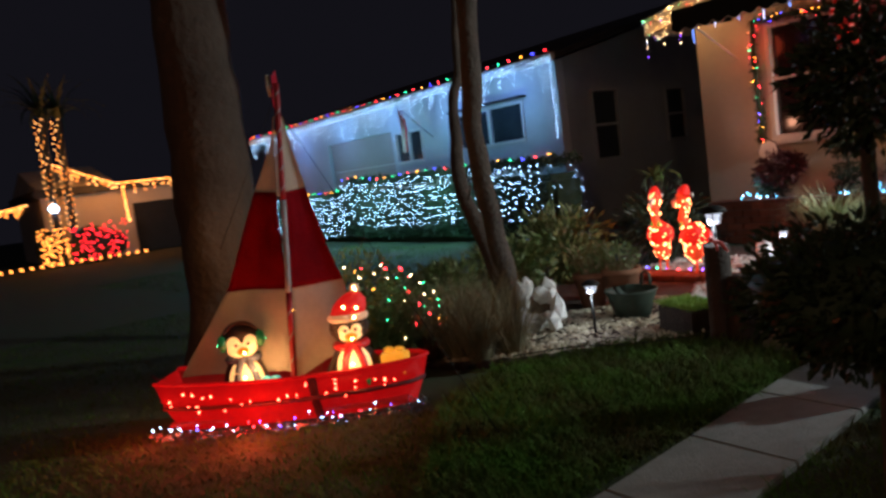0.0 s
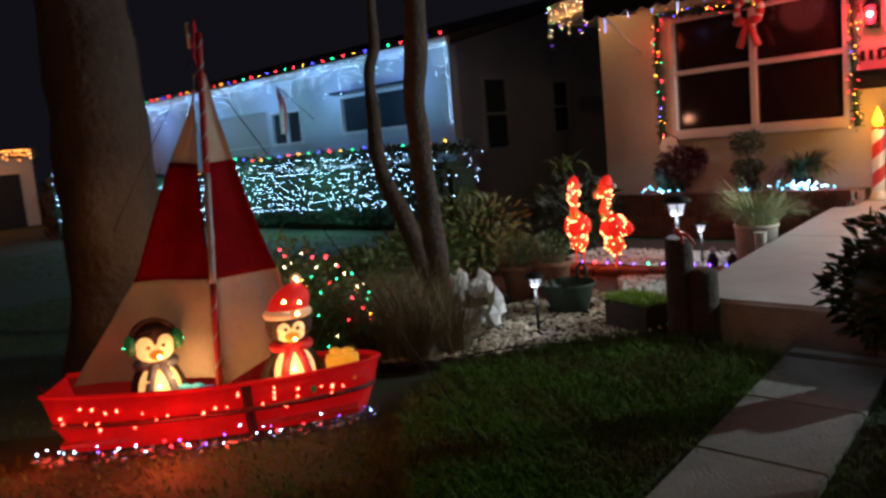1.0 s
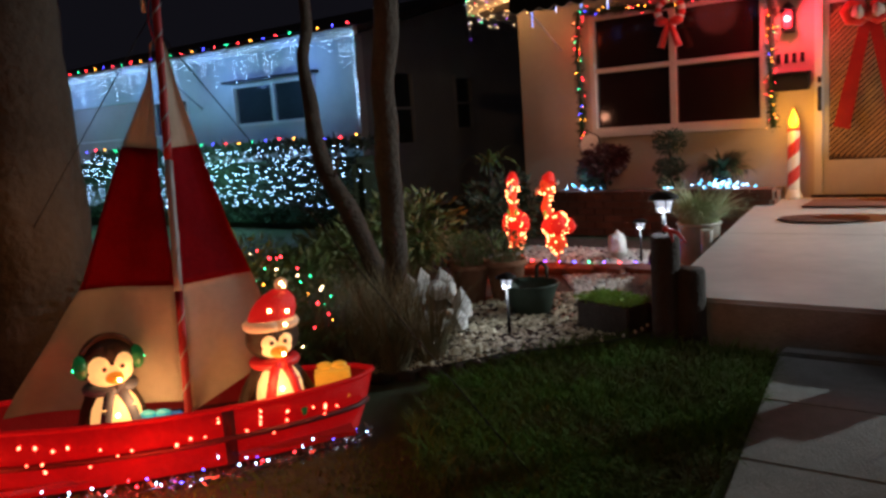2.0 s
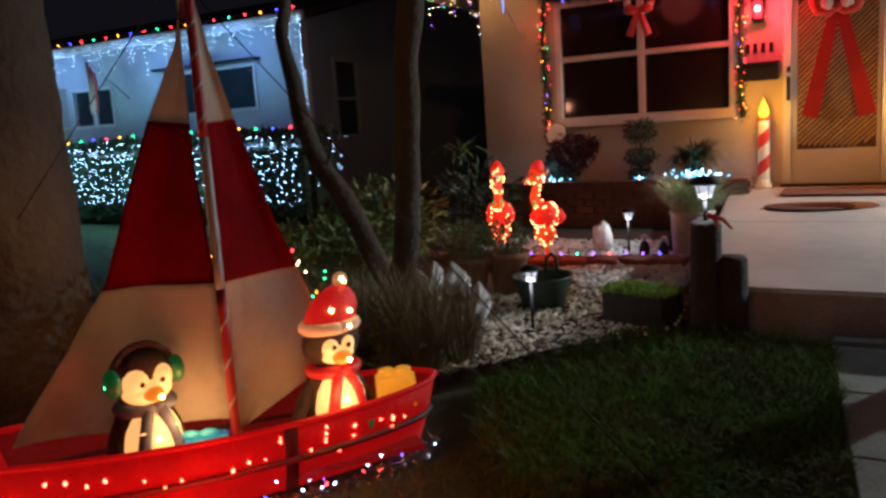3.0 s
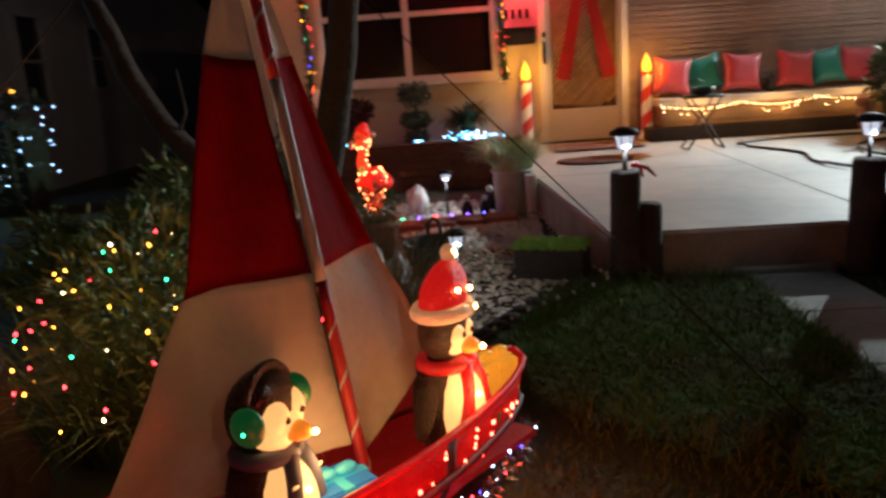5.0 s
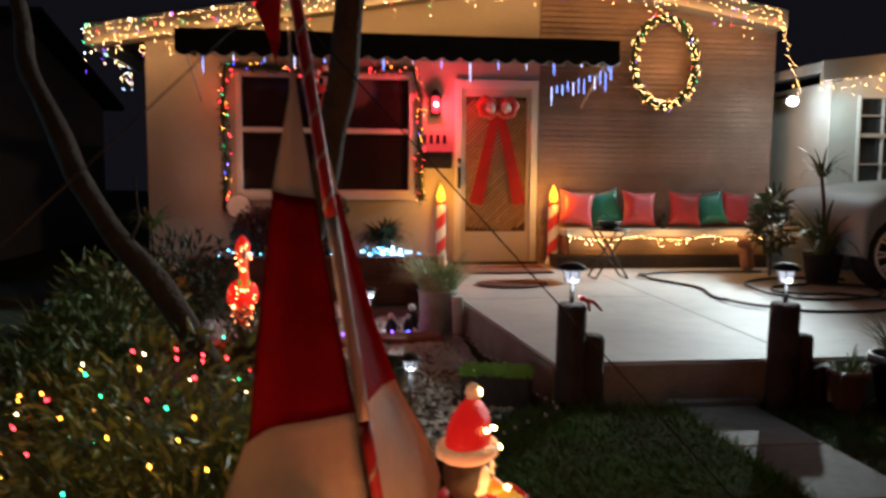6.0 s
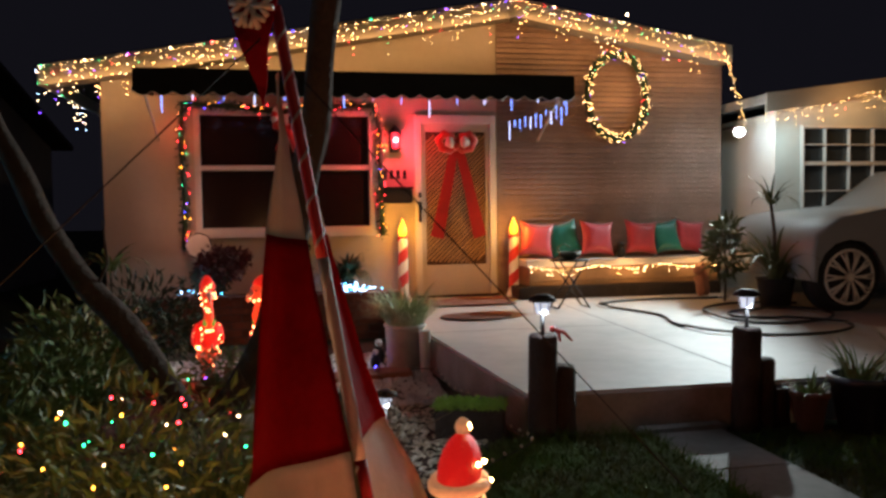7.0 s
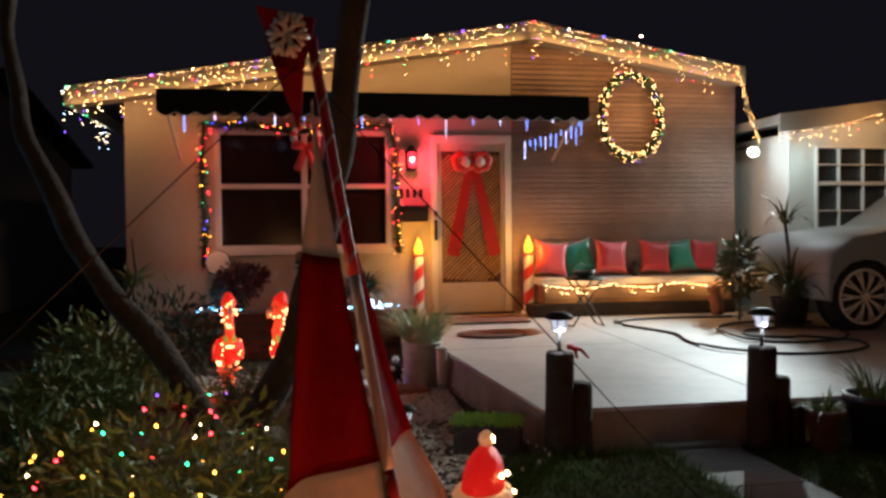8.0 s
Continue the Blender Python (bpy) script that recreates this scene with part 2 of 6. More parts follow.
def thing(name, label, category, at=(0, 0, 0), rz=0, group="", kind=""):
    ob = new(name)
    ob.matrix_world = pose(*at, 0, 0, rz)
    return tagged(ob, label, category, group, kind)


def put(bm, m):
    bmesh.ops.transform(bm, matrix=m, verts=bm.verts)
    return bm


def box(x0, x1, y0, y1, z0, z1, bevel=0.0, bm=None):
    own = bmesh.new()
    r = bmesh.ops.create_cube(own, size=1)
    bmesh.ops.transform(own, matrix=Matrix.Translation(((x0 + x1) / 2, (y0 + y1) / 2, (z0 + z1) / 2)) @ Matrix.Diagonal((x1 - x0, y1 - y0, z1 - z0, 1)), verts=own.verts)
    if bevel:
        bmesh.ops.bevel(own, geom=own.edges[:], offset=bevel, segments=2, affect="EDGES")
    return merge(bm, own)


def merge(bm, own, slot=0):
    if slot:
        for f in own.faces:
            f.material_index = slot
    if bm is None:
        return own
    me = bpy.data.meshes.new("tmp")
    own.to_mesh(me)
    own.free()
    bm.from_mesh(me)
    bpy.data.meshes.remove(me)
    return bm


def lathe(profile, n=20, bm=None, slot=0, smooth=True):
    """A turned body from (radius, height) pairs."""
    own = bmesh.new()
    rings = []
    for r, z in profile:
        rings.append([own.verts.new((max(r, 1e-4) * math.cos(2 * math.pi * i / n), max(r, 1e-4) * math.sin(2 * math.pi * i / n), z)) for i in range(n)])
    for a, b in zip(rings, rings[1:]):
        for i in range(n):
            own.faces.new((a[i], a[(i + 1) % n], b[(i + 1) % n], b[i]))
    own.faces.new(rings[0][::-1])
    own.faces.new(rings[-1])
    for f in own.faces:
        f.smooth = smooth
    return merge(bm, own, slot)


def tube(points, radii, n=8, bm=None, slot=0, smooth=True):
    """A round bar along points; radii: one or one a point."""
    own = bmesh.new()
    pts = [Vector(p) for p in points]
    if not isinstance(radii, (list, tuple)):
        radii = [radii] * len(pts)
    rings, side = [], None
    for i, p in enumerate(pts):
        d = (pts[min(i + 1, len(pts) - 1)] - pts[max(i - 1, 0)]).normalized()
        if side is None:
            side = d.orthogonal().normalized()
        side = (side - d * side.dot(d)).normalized()
        up = d.cross(side)
        rings.append([own.verts.new(p + radii[i] * (math.cos(2 * math.pi * k / n) * side + math.sin(2 * math.pi * k / n) * up)) for k in range(n)])
    for a, b in zip(rings, rings[1:]):
        for i in range(n):
            own.faces.new((a[i], a[(i + 1) % n], b[(i + 1) % n], b[i]))
    own.faces.new(rings[0][::-1])
    own.faces.new(rings[-1])
    for f in own.faces:
        f.smooth = smooth
    return merge(bm, own, slot)


def ball(at, r, bm=None, slot=0, sub=2, squash=(1, 1, 1), turn=None, rough=0.0, seed=0.0):
    own = bmesh.new()
    bmesh.ops.create_icosphere(own, subdivisions=sub, radius=1)
    for v in own.verts:
        k = 1 + rough * noise.noise(v.co * 1.7 + Vector((seed, 0, 0)))
        v.co = Vector((v.co.x * squash[0], v.co.y * squash[1], v.co.z * squash[2])) * r * k
    m = Matrix.Translation(at) @ (turn or Matrix.Identity(4))
    bmesh.ops.transform(own, matrix=m, verts=own.verts)
    for f in own.faces:
        f.smooth = True
    return merge(bm, own, slot)


def raw(name, verts, faces, material, parent=None, slots=None):
    me = bpy.data.meshes.new(name)
    me.from_pydata(verts, [], faces)
    for m in (material if isinstance(material, (list, tuple)) else [material]):
        me.materials.append(m)
    if slots:
        me.polygons.foreach_set("material_index", slots)
    ob = new(name, me)
    if parent:
        ob.parent = parent
    return ob


def bulbs_mesh(name, places, r, material, parent, slots=None):
    """Many tiny bulbs in one mesh: eight-sided beads, one at each place."""
    vs, fs, ss = [], [], []
    dirs = ((r, 0, 0), (0, r, 0), (-r, 0, 0), (0, -r, 0), (0, 0, 1.35 * r), (0, 0, -1.35 * r))
    for k, p in enumerate(places):
        o = len(vs)
        vs += [(p[0] + d[0], p[1] + d[1], p[2] + d[2]) for d in dirs]
        fs += [(o + a, o + b, o + 4) for a, b in ((0, 1), (1, 2), (2, 3), (3, 0))]
        fs += [(o + b, o + a, o + 5) for a, b in ((0, 1), (1, 2), (2, 3), (3, 0))]
        ss += [slots[k] if slots else 0] * 8
    ob = raw(name, vs, fs, material, parent, ss)
    return tagged(ob, kind="stuff")


_bulb_me = {}


def bulb(at, material, parent, r=0.02):
    """One countable bulb of a string, sharing its mesh with the others of its colour."""
    key = (material.name, r)
    if key not in _bulb_me:
        bm = lathe([(0.3 * r, -1.2 * r), (0.9 * r, -0.5 * r), (r, 0.1 * r), (0.7 * r, 0.9 * r), (0.15 * r, 1.5 * r)], 8)
        me = bpy.data.meshes.new("bulb")
        bm.to_mesh(me)
        bm.free()
        me.materials.append(material)
        _bulb_me[key] = me
    ob = new("bulb", _bulb_me[key])
    ob.parent = parent
    ob.matrix_local = pose(*at, random.uniform(-30, 30), random.uniform(-30, 30), 0)
    return ob


def wire(points, parent, r=0.004, material=None, name="wire"):
    return part(name, tube(points, r, 5), material or wire_green, parent)


def along(points, step):
    """Places at even steps along a broken line."""
    pts, out, carry = [Vector(p) for p in points], [], 0.0
    for a, b in zip(pts, pts[1:]):
        d = (b - a).length
        s = carry
        while s < d:
            out.append(a.lerp(b, s / d))
            s += step
        carry = s - d
    return out


def leaves(name, places, size, material, parent, long=2.2, seed=1, droop=0.3):
    """Many pointed leaves, one at each (place, outward direction)."""
    rng = random.Random(seed)
    vs, fs = [], []
    for p, d in places:
        p, d = Vector(p), (Vector(d) + Vector((rng.gauss(0, .5), rng.gauss(0, .5), rng.gauss(0, .5) - droop * .3))).normalized()
        s = size * rng.uniform(0.6, 1.3)
        w = d.orthogonal().normalized()
        w.rotate(Matrix.Rotation(rng.uniform(0, 6.28), 3, d))
        nrm = d.cross(w) * 0.18 * s
        o = len(vs)
        L = s * long
        vs += [p, p + d * L * .45 + w * s * .42 + nrm, p + d * L - nrm * 1.2, p + d * L * .45 - w * s * .42 + nrm]
        fs += [(o, o + 1, o + 2), (o, o + 2, o + 3)]
    return tagged(raw(name, [tuple(v) for v in vs], fs, material, parent), kind="stuff")


def crown(centres, n, seed=1):
    """Places for leaves on and inside uneven balls (x, y, z, r, flat)."""
    rng = random.Random(seed)
    out = []
    total = sum(c[3] ** 2 for c in centres)
    for x, y, z, r, flat in centres:
        for _ in range(int(n * r * r / total)):
            d = Vector((rng.gauss(0, 1), rng.gauss(0, 1), rng.gauss(0, 1))).normalized()
            k = r * (rng.random() ** 0.4) * (1 + 0.3 * noise.noise(d * 2.3 + Vector((x * 3, y * 3, seed))))
            out.append(((x + d.x * k, y + d.y * k, z + d.z * k * flat), d))
    return out


def blades(name, roots, length, width, material, parent, seed=1, lean=0.5, segs=3, spread=0.15):
    """Arching narrow blades: each root (x, y, z, dx, dy) grows up and falls outward along (dx, dy)."""
    rng = random.Random(seed)
    vs, fs = [], []
    for x, y, z, dx, dy in roots:
        L, w = length * rng.uniform(0.6, 1.25), width * rng.uniform(0.7, 1.3)
        a = math.atan2(dy, dx) + rng.gauss(0, spread)
        b = lean * rng.uniform(0.5, 1.5)
        px, py, pz, ang = x, y, z, rng.uniform(0.02, 0.25)
        sx, sy = -math.sin(a) * w / 2, math.cos(a) * w / 2
        o = len(vs)
        for k in range(segs + 1):
            f = 1 - 0.92 * (k / segs) ** 1.5
            vs += [(px + sx * f, py + sy * f, pz), (px - sx * f, py - sy * f, pz)]
            ang += b * 1.6 / segs
            step = L / segs
            px, py, pz = px + math.cos(a) * math.sin(ang) * step, py + math.sin(a) * math.sin(ang) * step, pz + math.cos(ang) * step
        for k in range(segs):
            fs.append((o + 2 * k, o + 2 * k + 1, o + 2 * k + 3, o + 2 * k + 2))
    return tagged(raw(name, vs, fs, material, parent), kind="stuff")


def rosette(x, y, z, n, seed=1, r0=0.02):
    rng = random.Random(seed)
    out = []
    for _ in range(n):
        a, r = rng.uniform(0, 6.283), r0 * math.sqrt(rng.random())
        out.append((x + r * math.cos(a), y + r * math.sin(a), z, math.cos(a), math.sin(a)))
    return out


# ---- ground, walk and patio ----
def patio_z(y):
    return 0.25 + 0.018 * y


def ground_z(x, y):
    """The lawn falls a little towards the street along the path."""
    side = min(1, max(0, (x + 0.25) / 0.35))
    return G - 0.085 * side * min(1, max(0, (-4.7 - y) / 2.0))


bm = bmesh.new()
bmesh.ops.create_grid(bm, x_segments=160, y_segments=160, size=70)
for v in bm.verts:
    v.co.x, v.co.y = (70 * math.copysign(abs(c / 70) ** 2.2, c) for c in (v.co.x, v.co.y))
    v.co.z = ground_z(v.co.x, v.co.y) + (0.04 * noise.noise(v.co * 0.11) if v.co.length > 16 else 0)
tagged(mesh_ob("ground", bm, grass_soil), "dark night lawn with sparse worn turf", "ground", kind="structure")

walk_thing = thing("pavement", "narrow garden path of square concrete pavers", "path", kind="structure")
y = -4.66
k = 0
while y > -9.6:
    x0 = 0.11 - 0.085 * (y + 4.6)
    b = box(x0, x0 + 0.50, y - 0.592, y, -0.05, 0.028, 0.006)
    for v in b.verts:
        v.co.z += ground_z(0.4, v.co.y)
        v.co.x -= 0.085 * (v.co.y - y)
    part("paver", b, paver, walk_thing)
    y -= 0.6
    k += 1

# raised slab in front of the house, reaching over to the driveway
bm = bmesh.new()
outline = [(-0.56, -4.53), (4.2, -4.60), (9.5, -4.6), (9.5, 0.0), (-0.98, 0.0), (-0.85, -1.6)]
top = [bm.verts.new((x, y, patio_z(y))) for x, y in outline]
bot = [bm.verts.new((x, y, G - 0.1)) for x, y in outline]
bm.faces.new(top)
n = len(outline)
for i in range(n):
    f = bm.faces.new((top[i], bot[i], bot[(i + 1) % n], top[(i + 1) % n]))
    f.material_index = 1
bmesh.ops.recalc_face_normals(bm, faces=bm.faces)
bmesh.ops.bevel(bm, geom=[e for e in bm.edges if all(v in top for v in e.verts)], offset=0.02, segments=2, affect="EDGES")
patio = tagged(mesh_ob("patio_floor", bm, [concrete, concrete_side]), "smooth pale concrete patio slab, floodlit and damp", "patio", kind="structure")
joint = mat("slab_joint", (0.11, 0.105, 0.10), 0.9, vary=0.3)
for a, b in (((0.94, -0.6), (0.985, -4.5)), ((-0.8, -2.36), (0.945, -2.36))):
    d = Vector((b[0] - a[0], b[1] - a[1])).normalized() * 0.006
    vs = [(a[0] - d.y, a[1] + d.x), (a[0] + d.y, a[1] - d.x), (b[0] + d.y, b[1] - d.x), (b[0] - d.y, b[1] + d.x)]
    o = raw("slab_joint", [(x, y, patio_z(y) + 0.0015) for x, y in vs], [(0, 1, 2, 3)], joint, patio)
bm = box(0.12, 0.66, -4.655, -4.545, G - 0.05, G + 0.045, 0.01)
tagged(mesh_ob("step", bm, paver), "low concrete step at the foot of the patio", "step", kind="structure")


# ---- the house ----
RIDGE_X, RIDGE_Z, SLOPE = 0.65, 3.56, 0.171


def roof_z(x):
    return RIDGE_Z - SLOPE * abs(x - RIDGE_X)


def quad_prism(bm, pts, y0, y1):
    """A slab between y0 and y1 whose front is the polygon pts of (x, z)."""
    own = bmesh.new()
    a = [own.verts.new((x, y0, z)) for x, z in pts]
    b = [own.verts.new((x, y1, z)) for x, z in pts]
    own.faces.new(a)
    own.faces.new(b[::-1])
    for i in range(len(pts)):
        j = (i + 1) % len(pts)
        own.faces.new((a[j], a[i], b[i], b[j]))
    bmesh.ops.recalc_face_normals(own, faces=own.faces)
    return merge(bm, own)


T = 0.18
HL, HR = -3.84, 3.36
bm = bmesh.new()
for x0, x1, z0, z1 in ((HL, -2.9, G, 2.6), (-2.9, -0.94, G, 1.03), (-2.9, -0.94, 2.39, 2.6), (-0.94, -0.48, G, 2.6), (-0.48, 0.48, G, 0.25), (-0.48, 0.48, 2.35, 2.6), (0.48, HR, G, 2.6)):
    box(x0, x1, 0.0, T, z0, z1, 0, bm)
quad_prism(bm, [(HL, 2.6), (HR, 2.6), (HR, roof_z(HR) - 0.06), (RIDGE_X, RIDGE_Z - 0.06), (HL, roof_z(HL) - 0.06)], 0.0, T)
tagged(mesh_ob("wall_front", bm, stucco), "beige stucco front wall lit by warm light strings", "wall", kind="structure")
for name, x0, x1 in (("wall_left", HL, HL + T), ("wall_right", HR - T, HR)):
    bm = box(x0, x1, T, 9.0, G, 2.72)
    tagged(mesh_ob(name, bm, stucco), "beige stucco side wall of the house", "wall", kind="structure")
tagged(mesh_ob("wall_back", box(HL, HR, 9.0, 9.18, G, 2.7), stucco), "plain stucco back wall of the house", "wall", kind="structure")

roof = thing("roof", "low dark shingle gable roof with pale fascia boards", "roof", kind="structure")
for s, xe in ((-1, -4.34), (1, 3.30)):
    pts = [(RIDGE_X, RIDGE_Z), (xe, roof_z(xe)), (xe, roof_z(xe) + 0.07), (RIDGE_X, RIDGE_Z + 0.07)]
    part("roof_slope", quad_prism(None, pts, -0.34, 9.4), shingle, roof)
    pts = [(RIDGE_X, RIDGE_Z - 0.15), (xe, roof_z(xe) - 0.15), (xe, roof_z(xe) + 0.055), (RIDGE_X, RIDGE_Z + 0.055)]
    part("fascia", quad_prism(None, pts, -0.37, -0.343), fascia_paint, roof)
    pts = [(RIDGE_X + s * 0.02, RIDGE_Z - 0.13), (xe, roof_z(xe) - 0.13), (xe, roof_z(xe) - 0.02), (RIDGE_X + s * 0.02, RIDGE_Z - 0.02)]
    part("soffit", quad_prism(None, pts, -0.34, -0.003), fascia_paint, roof)
    part("eave_board", box(min(xe, xe - s * 0.03), max(xe, xe - s * 0.03), -0.34, 9.4, roof_z(xe) - 0.14, roof_z(xe) - 0.002), fascia_paint, roof)

# brown lap siding to the right of the door
clad = thing("wall_siding", "reddish brown horizontal lap siding beside the door", "siding", kind="structure")
z = 0.27
while z < 3.42:
    lim = (RIDGE_Z - 0.09 - z) / SLOPE
    x1 = min(HR + 0.01, RIDGE_X + lim)
    x0 = max(0.50, RIDGE_X - lim)
    if x1 - x0 > 0.15:
        own = bmesh.new()
        vs = [own.verts.new(c) for c in ((x0, -0.004, z), (x1, -0.004, z), (x1, -0.004, z + 0.0605), (x0, -0.004, z + 0.0605), (x0, -0.034, z), (x1, -0.034, z), (x1, -0.008, z + 0.0605), (x0, -0.008, z + 0.0605))]
        for q in ((4, 5, 6, 7), (0, 1, 5, 4), (3, 7, 6, 2), (1, 2, 6, 5), (0, 4, 7, 3)):
            own.faces.new([vs[i] for i in q])
        part("board", own, siding, clad)
    z += 0.061


def window(name, x0, x1, z0, z1, y, cols, rails, frame_w, glass, label, depth=0.09, rz=0, at=(0, 0, 0), thin=0.03):
    w = thing(name, label, "window", at, rz, kind="structure")
    part("glass", box(x0 + frame_w * .5, x1 - frame_w * .5, y + 0.04, y + 0.05, z0 + frame_w * .5, z1 - frame_w * .5), glass, w, "dark reflective pane")
    for a, b, c, d in ((x0, x0 + frame_w, z0, z1), (x1 - frame_w, x1, z0, z1), (x0 + frame_w, x1 - frame_w, z1 - frame_w, z1), (x0 + frame_w, x1 - frame_w, z0, z0 + frame_w)):
        part("window_frame", box(a, b, y - 0.03, y + depth, c, d, 0.005), white_trim, w)
    for cx, cw in cols:
        part("mullion", box(cx - cw / 2, cx + cw / 2, y - 0.015, y + 0.036, z0 + frame_w, z1 - frame_w, 0.004), white_trim, w)
    for cz, cw in rails:
        edges = [x0 + frame_w] + [c for cx, ccw in cols for c in (cx - ccw / 2, cx + ccw / 2)] + [x1 - frame_w]
        for a, b in zip(edges[::2], edges[1::2]):
            part("rail", box(a, b, y - 0.012, y + 0.036, cz - cw / 2, cz + cw / 2, 0.004), white_trim, w)
    part("window_sill", box(x0 - 0.04, x1 + 0.04, y - 0.07, y - 0.031, z0 - 0.05, z0 + 0.012, 0.006), white_trim, w)
    return w


window("window_1", -2.9, -0.94, 1.03, 2.39, 0.0, [(-1.92, 0.07)], [(1.75, 0.055)], 0.06, glass_dark, "large white-framed front window with dark screened panes")

# door with a wooden slat panel
door = thing("door_1", "cream front door with a diagonal wooden slat panel", "door", kind="structure")
for a, b, c, d in ((-0.48, -0.40, 0.25, 2.35), (0.40, 0.48, 0.25, 2.35), (-0.40, 0.40, 2.25, 2.35)):
    part("door_frame", box(a, b, -0.045, 0.12, c, d, 0.006), white_trim, door)
for a, b, c, d in ((-0.398, -0.35, 0.26, 2.25), (0.36, 0.398, 0.26, 2.25), (-0.35, 0.36, 2.16, 2.25), (-0.35, 0.36, 0.26, 0.62)):
    part("door_stile", box(a, b, -0.012, 0.04, c, d, 0.004), door_white, door)
part("backing", box(-0.35, 0.36, 0.015, 0.035, 0.62, 2.16), slat_gap, door)
for i in range(-16, 44):
    # slats lean and are cut by the panel's edges
    c0 = 0.62 + i * 0.052
    seg = []
    for u in np.linspace(-0.345, 0.355, 15):
        zz = c0 + (u + 0.345) * 0.95
        if 0.625 <= zz <= 2.155:
            seg.append((float(u), float(zz)))
    if len(seg) > 2:
        a, b = seg[0], seg[-1]
        pts = [(a[0], a[1] - 0.015), (b[0], b[1] - 0.015), (b[0], b[1] + 0.015), (a[0], a[1] + 0.015)]
        part("slat", quad_prism(None, pts, -0.004, 0.014), slat_wood, door)
bm = box(-0.445, -0.41, -0.075, -0.046, 1.12, 1.36, 0.006)
box(-0.445, -0.41, -0.075, -0.046, 1.40, 1.46, 0.006, bm)
tube([(-0.427, -0.07, 1.33), (-0.427, -0.11, 1.30), (-0.427, -0.11, 1.17), (-0.427, -0.07, 1.14)], 0.009, 8, bm)
part("door_handle", bm, black_metal, door, "black pull handle with deadbolt")
part("threshold", box(-0.5, 0.5, -0.10, -0.046, 0.25, 0.275, 0.006), old_wood, door)

# big red bow on the door
bow = thing("door_bow", "large red ribbon bow with two long tails on the door", "bow")
red_ribbon = mat("red_ribbon", (0.55, 0.018, 0.012), 0.5, vary=0.25, scale=6, sheen=0.4)
for s in (-1, 1):
    loop = [(0.0, -0.06, 2.02), (s * 0.06, -0.10, 2.10), (s * 0.15, -0.11, 2.13), (s * 0.21, -0.09, 2.06), (s * 0.17, -0.06, 1.96), (s * 0.07, -0.05, 1.94), (0.0, -0.06, 1.98)]
    bm = tube(loop, [0.03, 0.04, 0.045, 0.045, 0.045, 0.04, 0.03], 8)
    put(bm, Matrix.Translation((0, -0.05, 0)) @ Matrix.Diagonal((1, 0.55, 1, 1)))
    part("loop", bm, red_ribbon, bow)
    own = bmesh.new()
    prev = None
    for i in range(9):
        f = i / 8
        cx = s * (0.02 + 0.24 * f) + (0.02 if s > 0 else 0.03 * f)
        zz = 1.96 - 1.02 * f
        w = 0.045 + 0.03 * f
        yy = -0.055 - 0.012 * math.sin(5 * f)
        row = [own.verts.new((cx - w, yy, zz - s * 0.02)), own.verts.new((cx + w, yy - 0.004, zz + s * 0.02))]
        if prev:
            own.faces.new((prev[0], prev[1], row[1], row[0]))
        prev = row
    bmesh.ops.solidify(own, geom=own.faces[:], thickness=0.006)
    part("tail", own, red_ribbon, bow)
part("knot", ball((0, -0.10, 2.0), 0.05, sub=2, squash=(1, .7, 1.1)), red_ribbon, bow)
for s in (-1, 1):
    part("flower", ball((s * 0.085, -0.13, 2.03), 0.055, sub=2, squash=(1, .5, 1.2), rough=0.4, seed=s), mat("glitter_white", (0.6, 0.45, 0.42), 0.4, vary=0.4, scale=30), bow, "pale glittered poinsettia")

# lantern, letters plate bars and mailbox
lantern = thing("porch_lantern", "black wall lantern glowing strong red", "lantern", (-0.71, 0, 2.05))
part("back_plate", box(-0.05, 0.05, -0.02, -0.001, -0.13, 0.12, 0.005), black_metal, lantern)
part("roof_cap", put(lathe([(0.085, 0.085), (0.075, 0.10), (0.03, 0.15), (0.012, 0.17)], 8), Matrix.Translation((0, -0.11, 0))), black_metal, lantern)
part("floor_plate", put(lathe([(0.055, -0.12), (0.07, -0.10), (0.07, -0.09)], 8), Matrix.Translation((0, -0.11, 0))), black_metal, lantern)
for sx, sy in ((-1, -1), (1, -1), (-1, 1), (1, 1)):
    part("bar", tube([(sx * .045, -.11 + sy * .045, -.09), (sx * .055, -.11 + sy * .055, .085)], 0.006, 6), black_metal, lantern)
red_glass = mat("red_glass", (0.6, 0.02, 0.02), 0.3, vary=0.1, glow=(1.0, 0.03, 0.05), power=2.2)
part("globe", put(lathe([(0.03, -0.09), (0.043, -0.05), (0.045, 0.05), (0.03, 0.08)], 12), Matrix.Translation((0, -0.11, 0))), red_glass, lantern, "red glowing glass")
part("filament", ball((0, -0.155, 0.0), 0.03, sub=1), bulbmat("red_core", (1.0, 0.35, 0.35), 10), lantern)
part("arm", box(-0.015, 0.015, -0.11, -0.02, 0.10, 0.125), black_metal, lantern)
plate = thing("number_plate", "row of small dark plain bars on the wall", "plate")
for i in range(4):
    part("bar", box(-0.84 + i * 0.075, -0.80 + i * 0.075, -0.014, -0.001, 1.62, 1.72), black_metal, plate)
mail = thing("mailbox", "black metal wall mailbox below the lantern", "mailbox")
part("box", box(-0.86, -0.52, -0.11, -0.001, 1.34, 1.50, 0.01), black_metal, mail)
part("lid", box(-0.87, -0.51, -0.125, -0.001, 1.502, 1.525, 0.006), black_metal, mail)

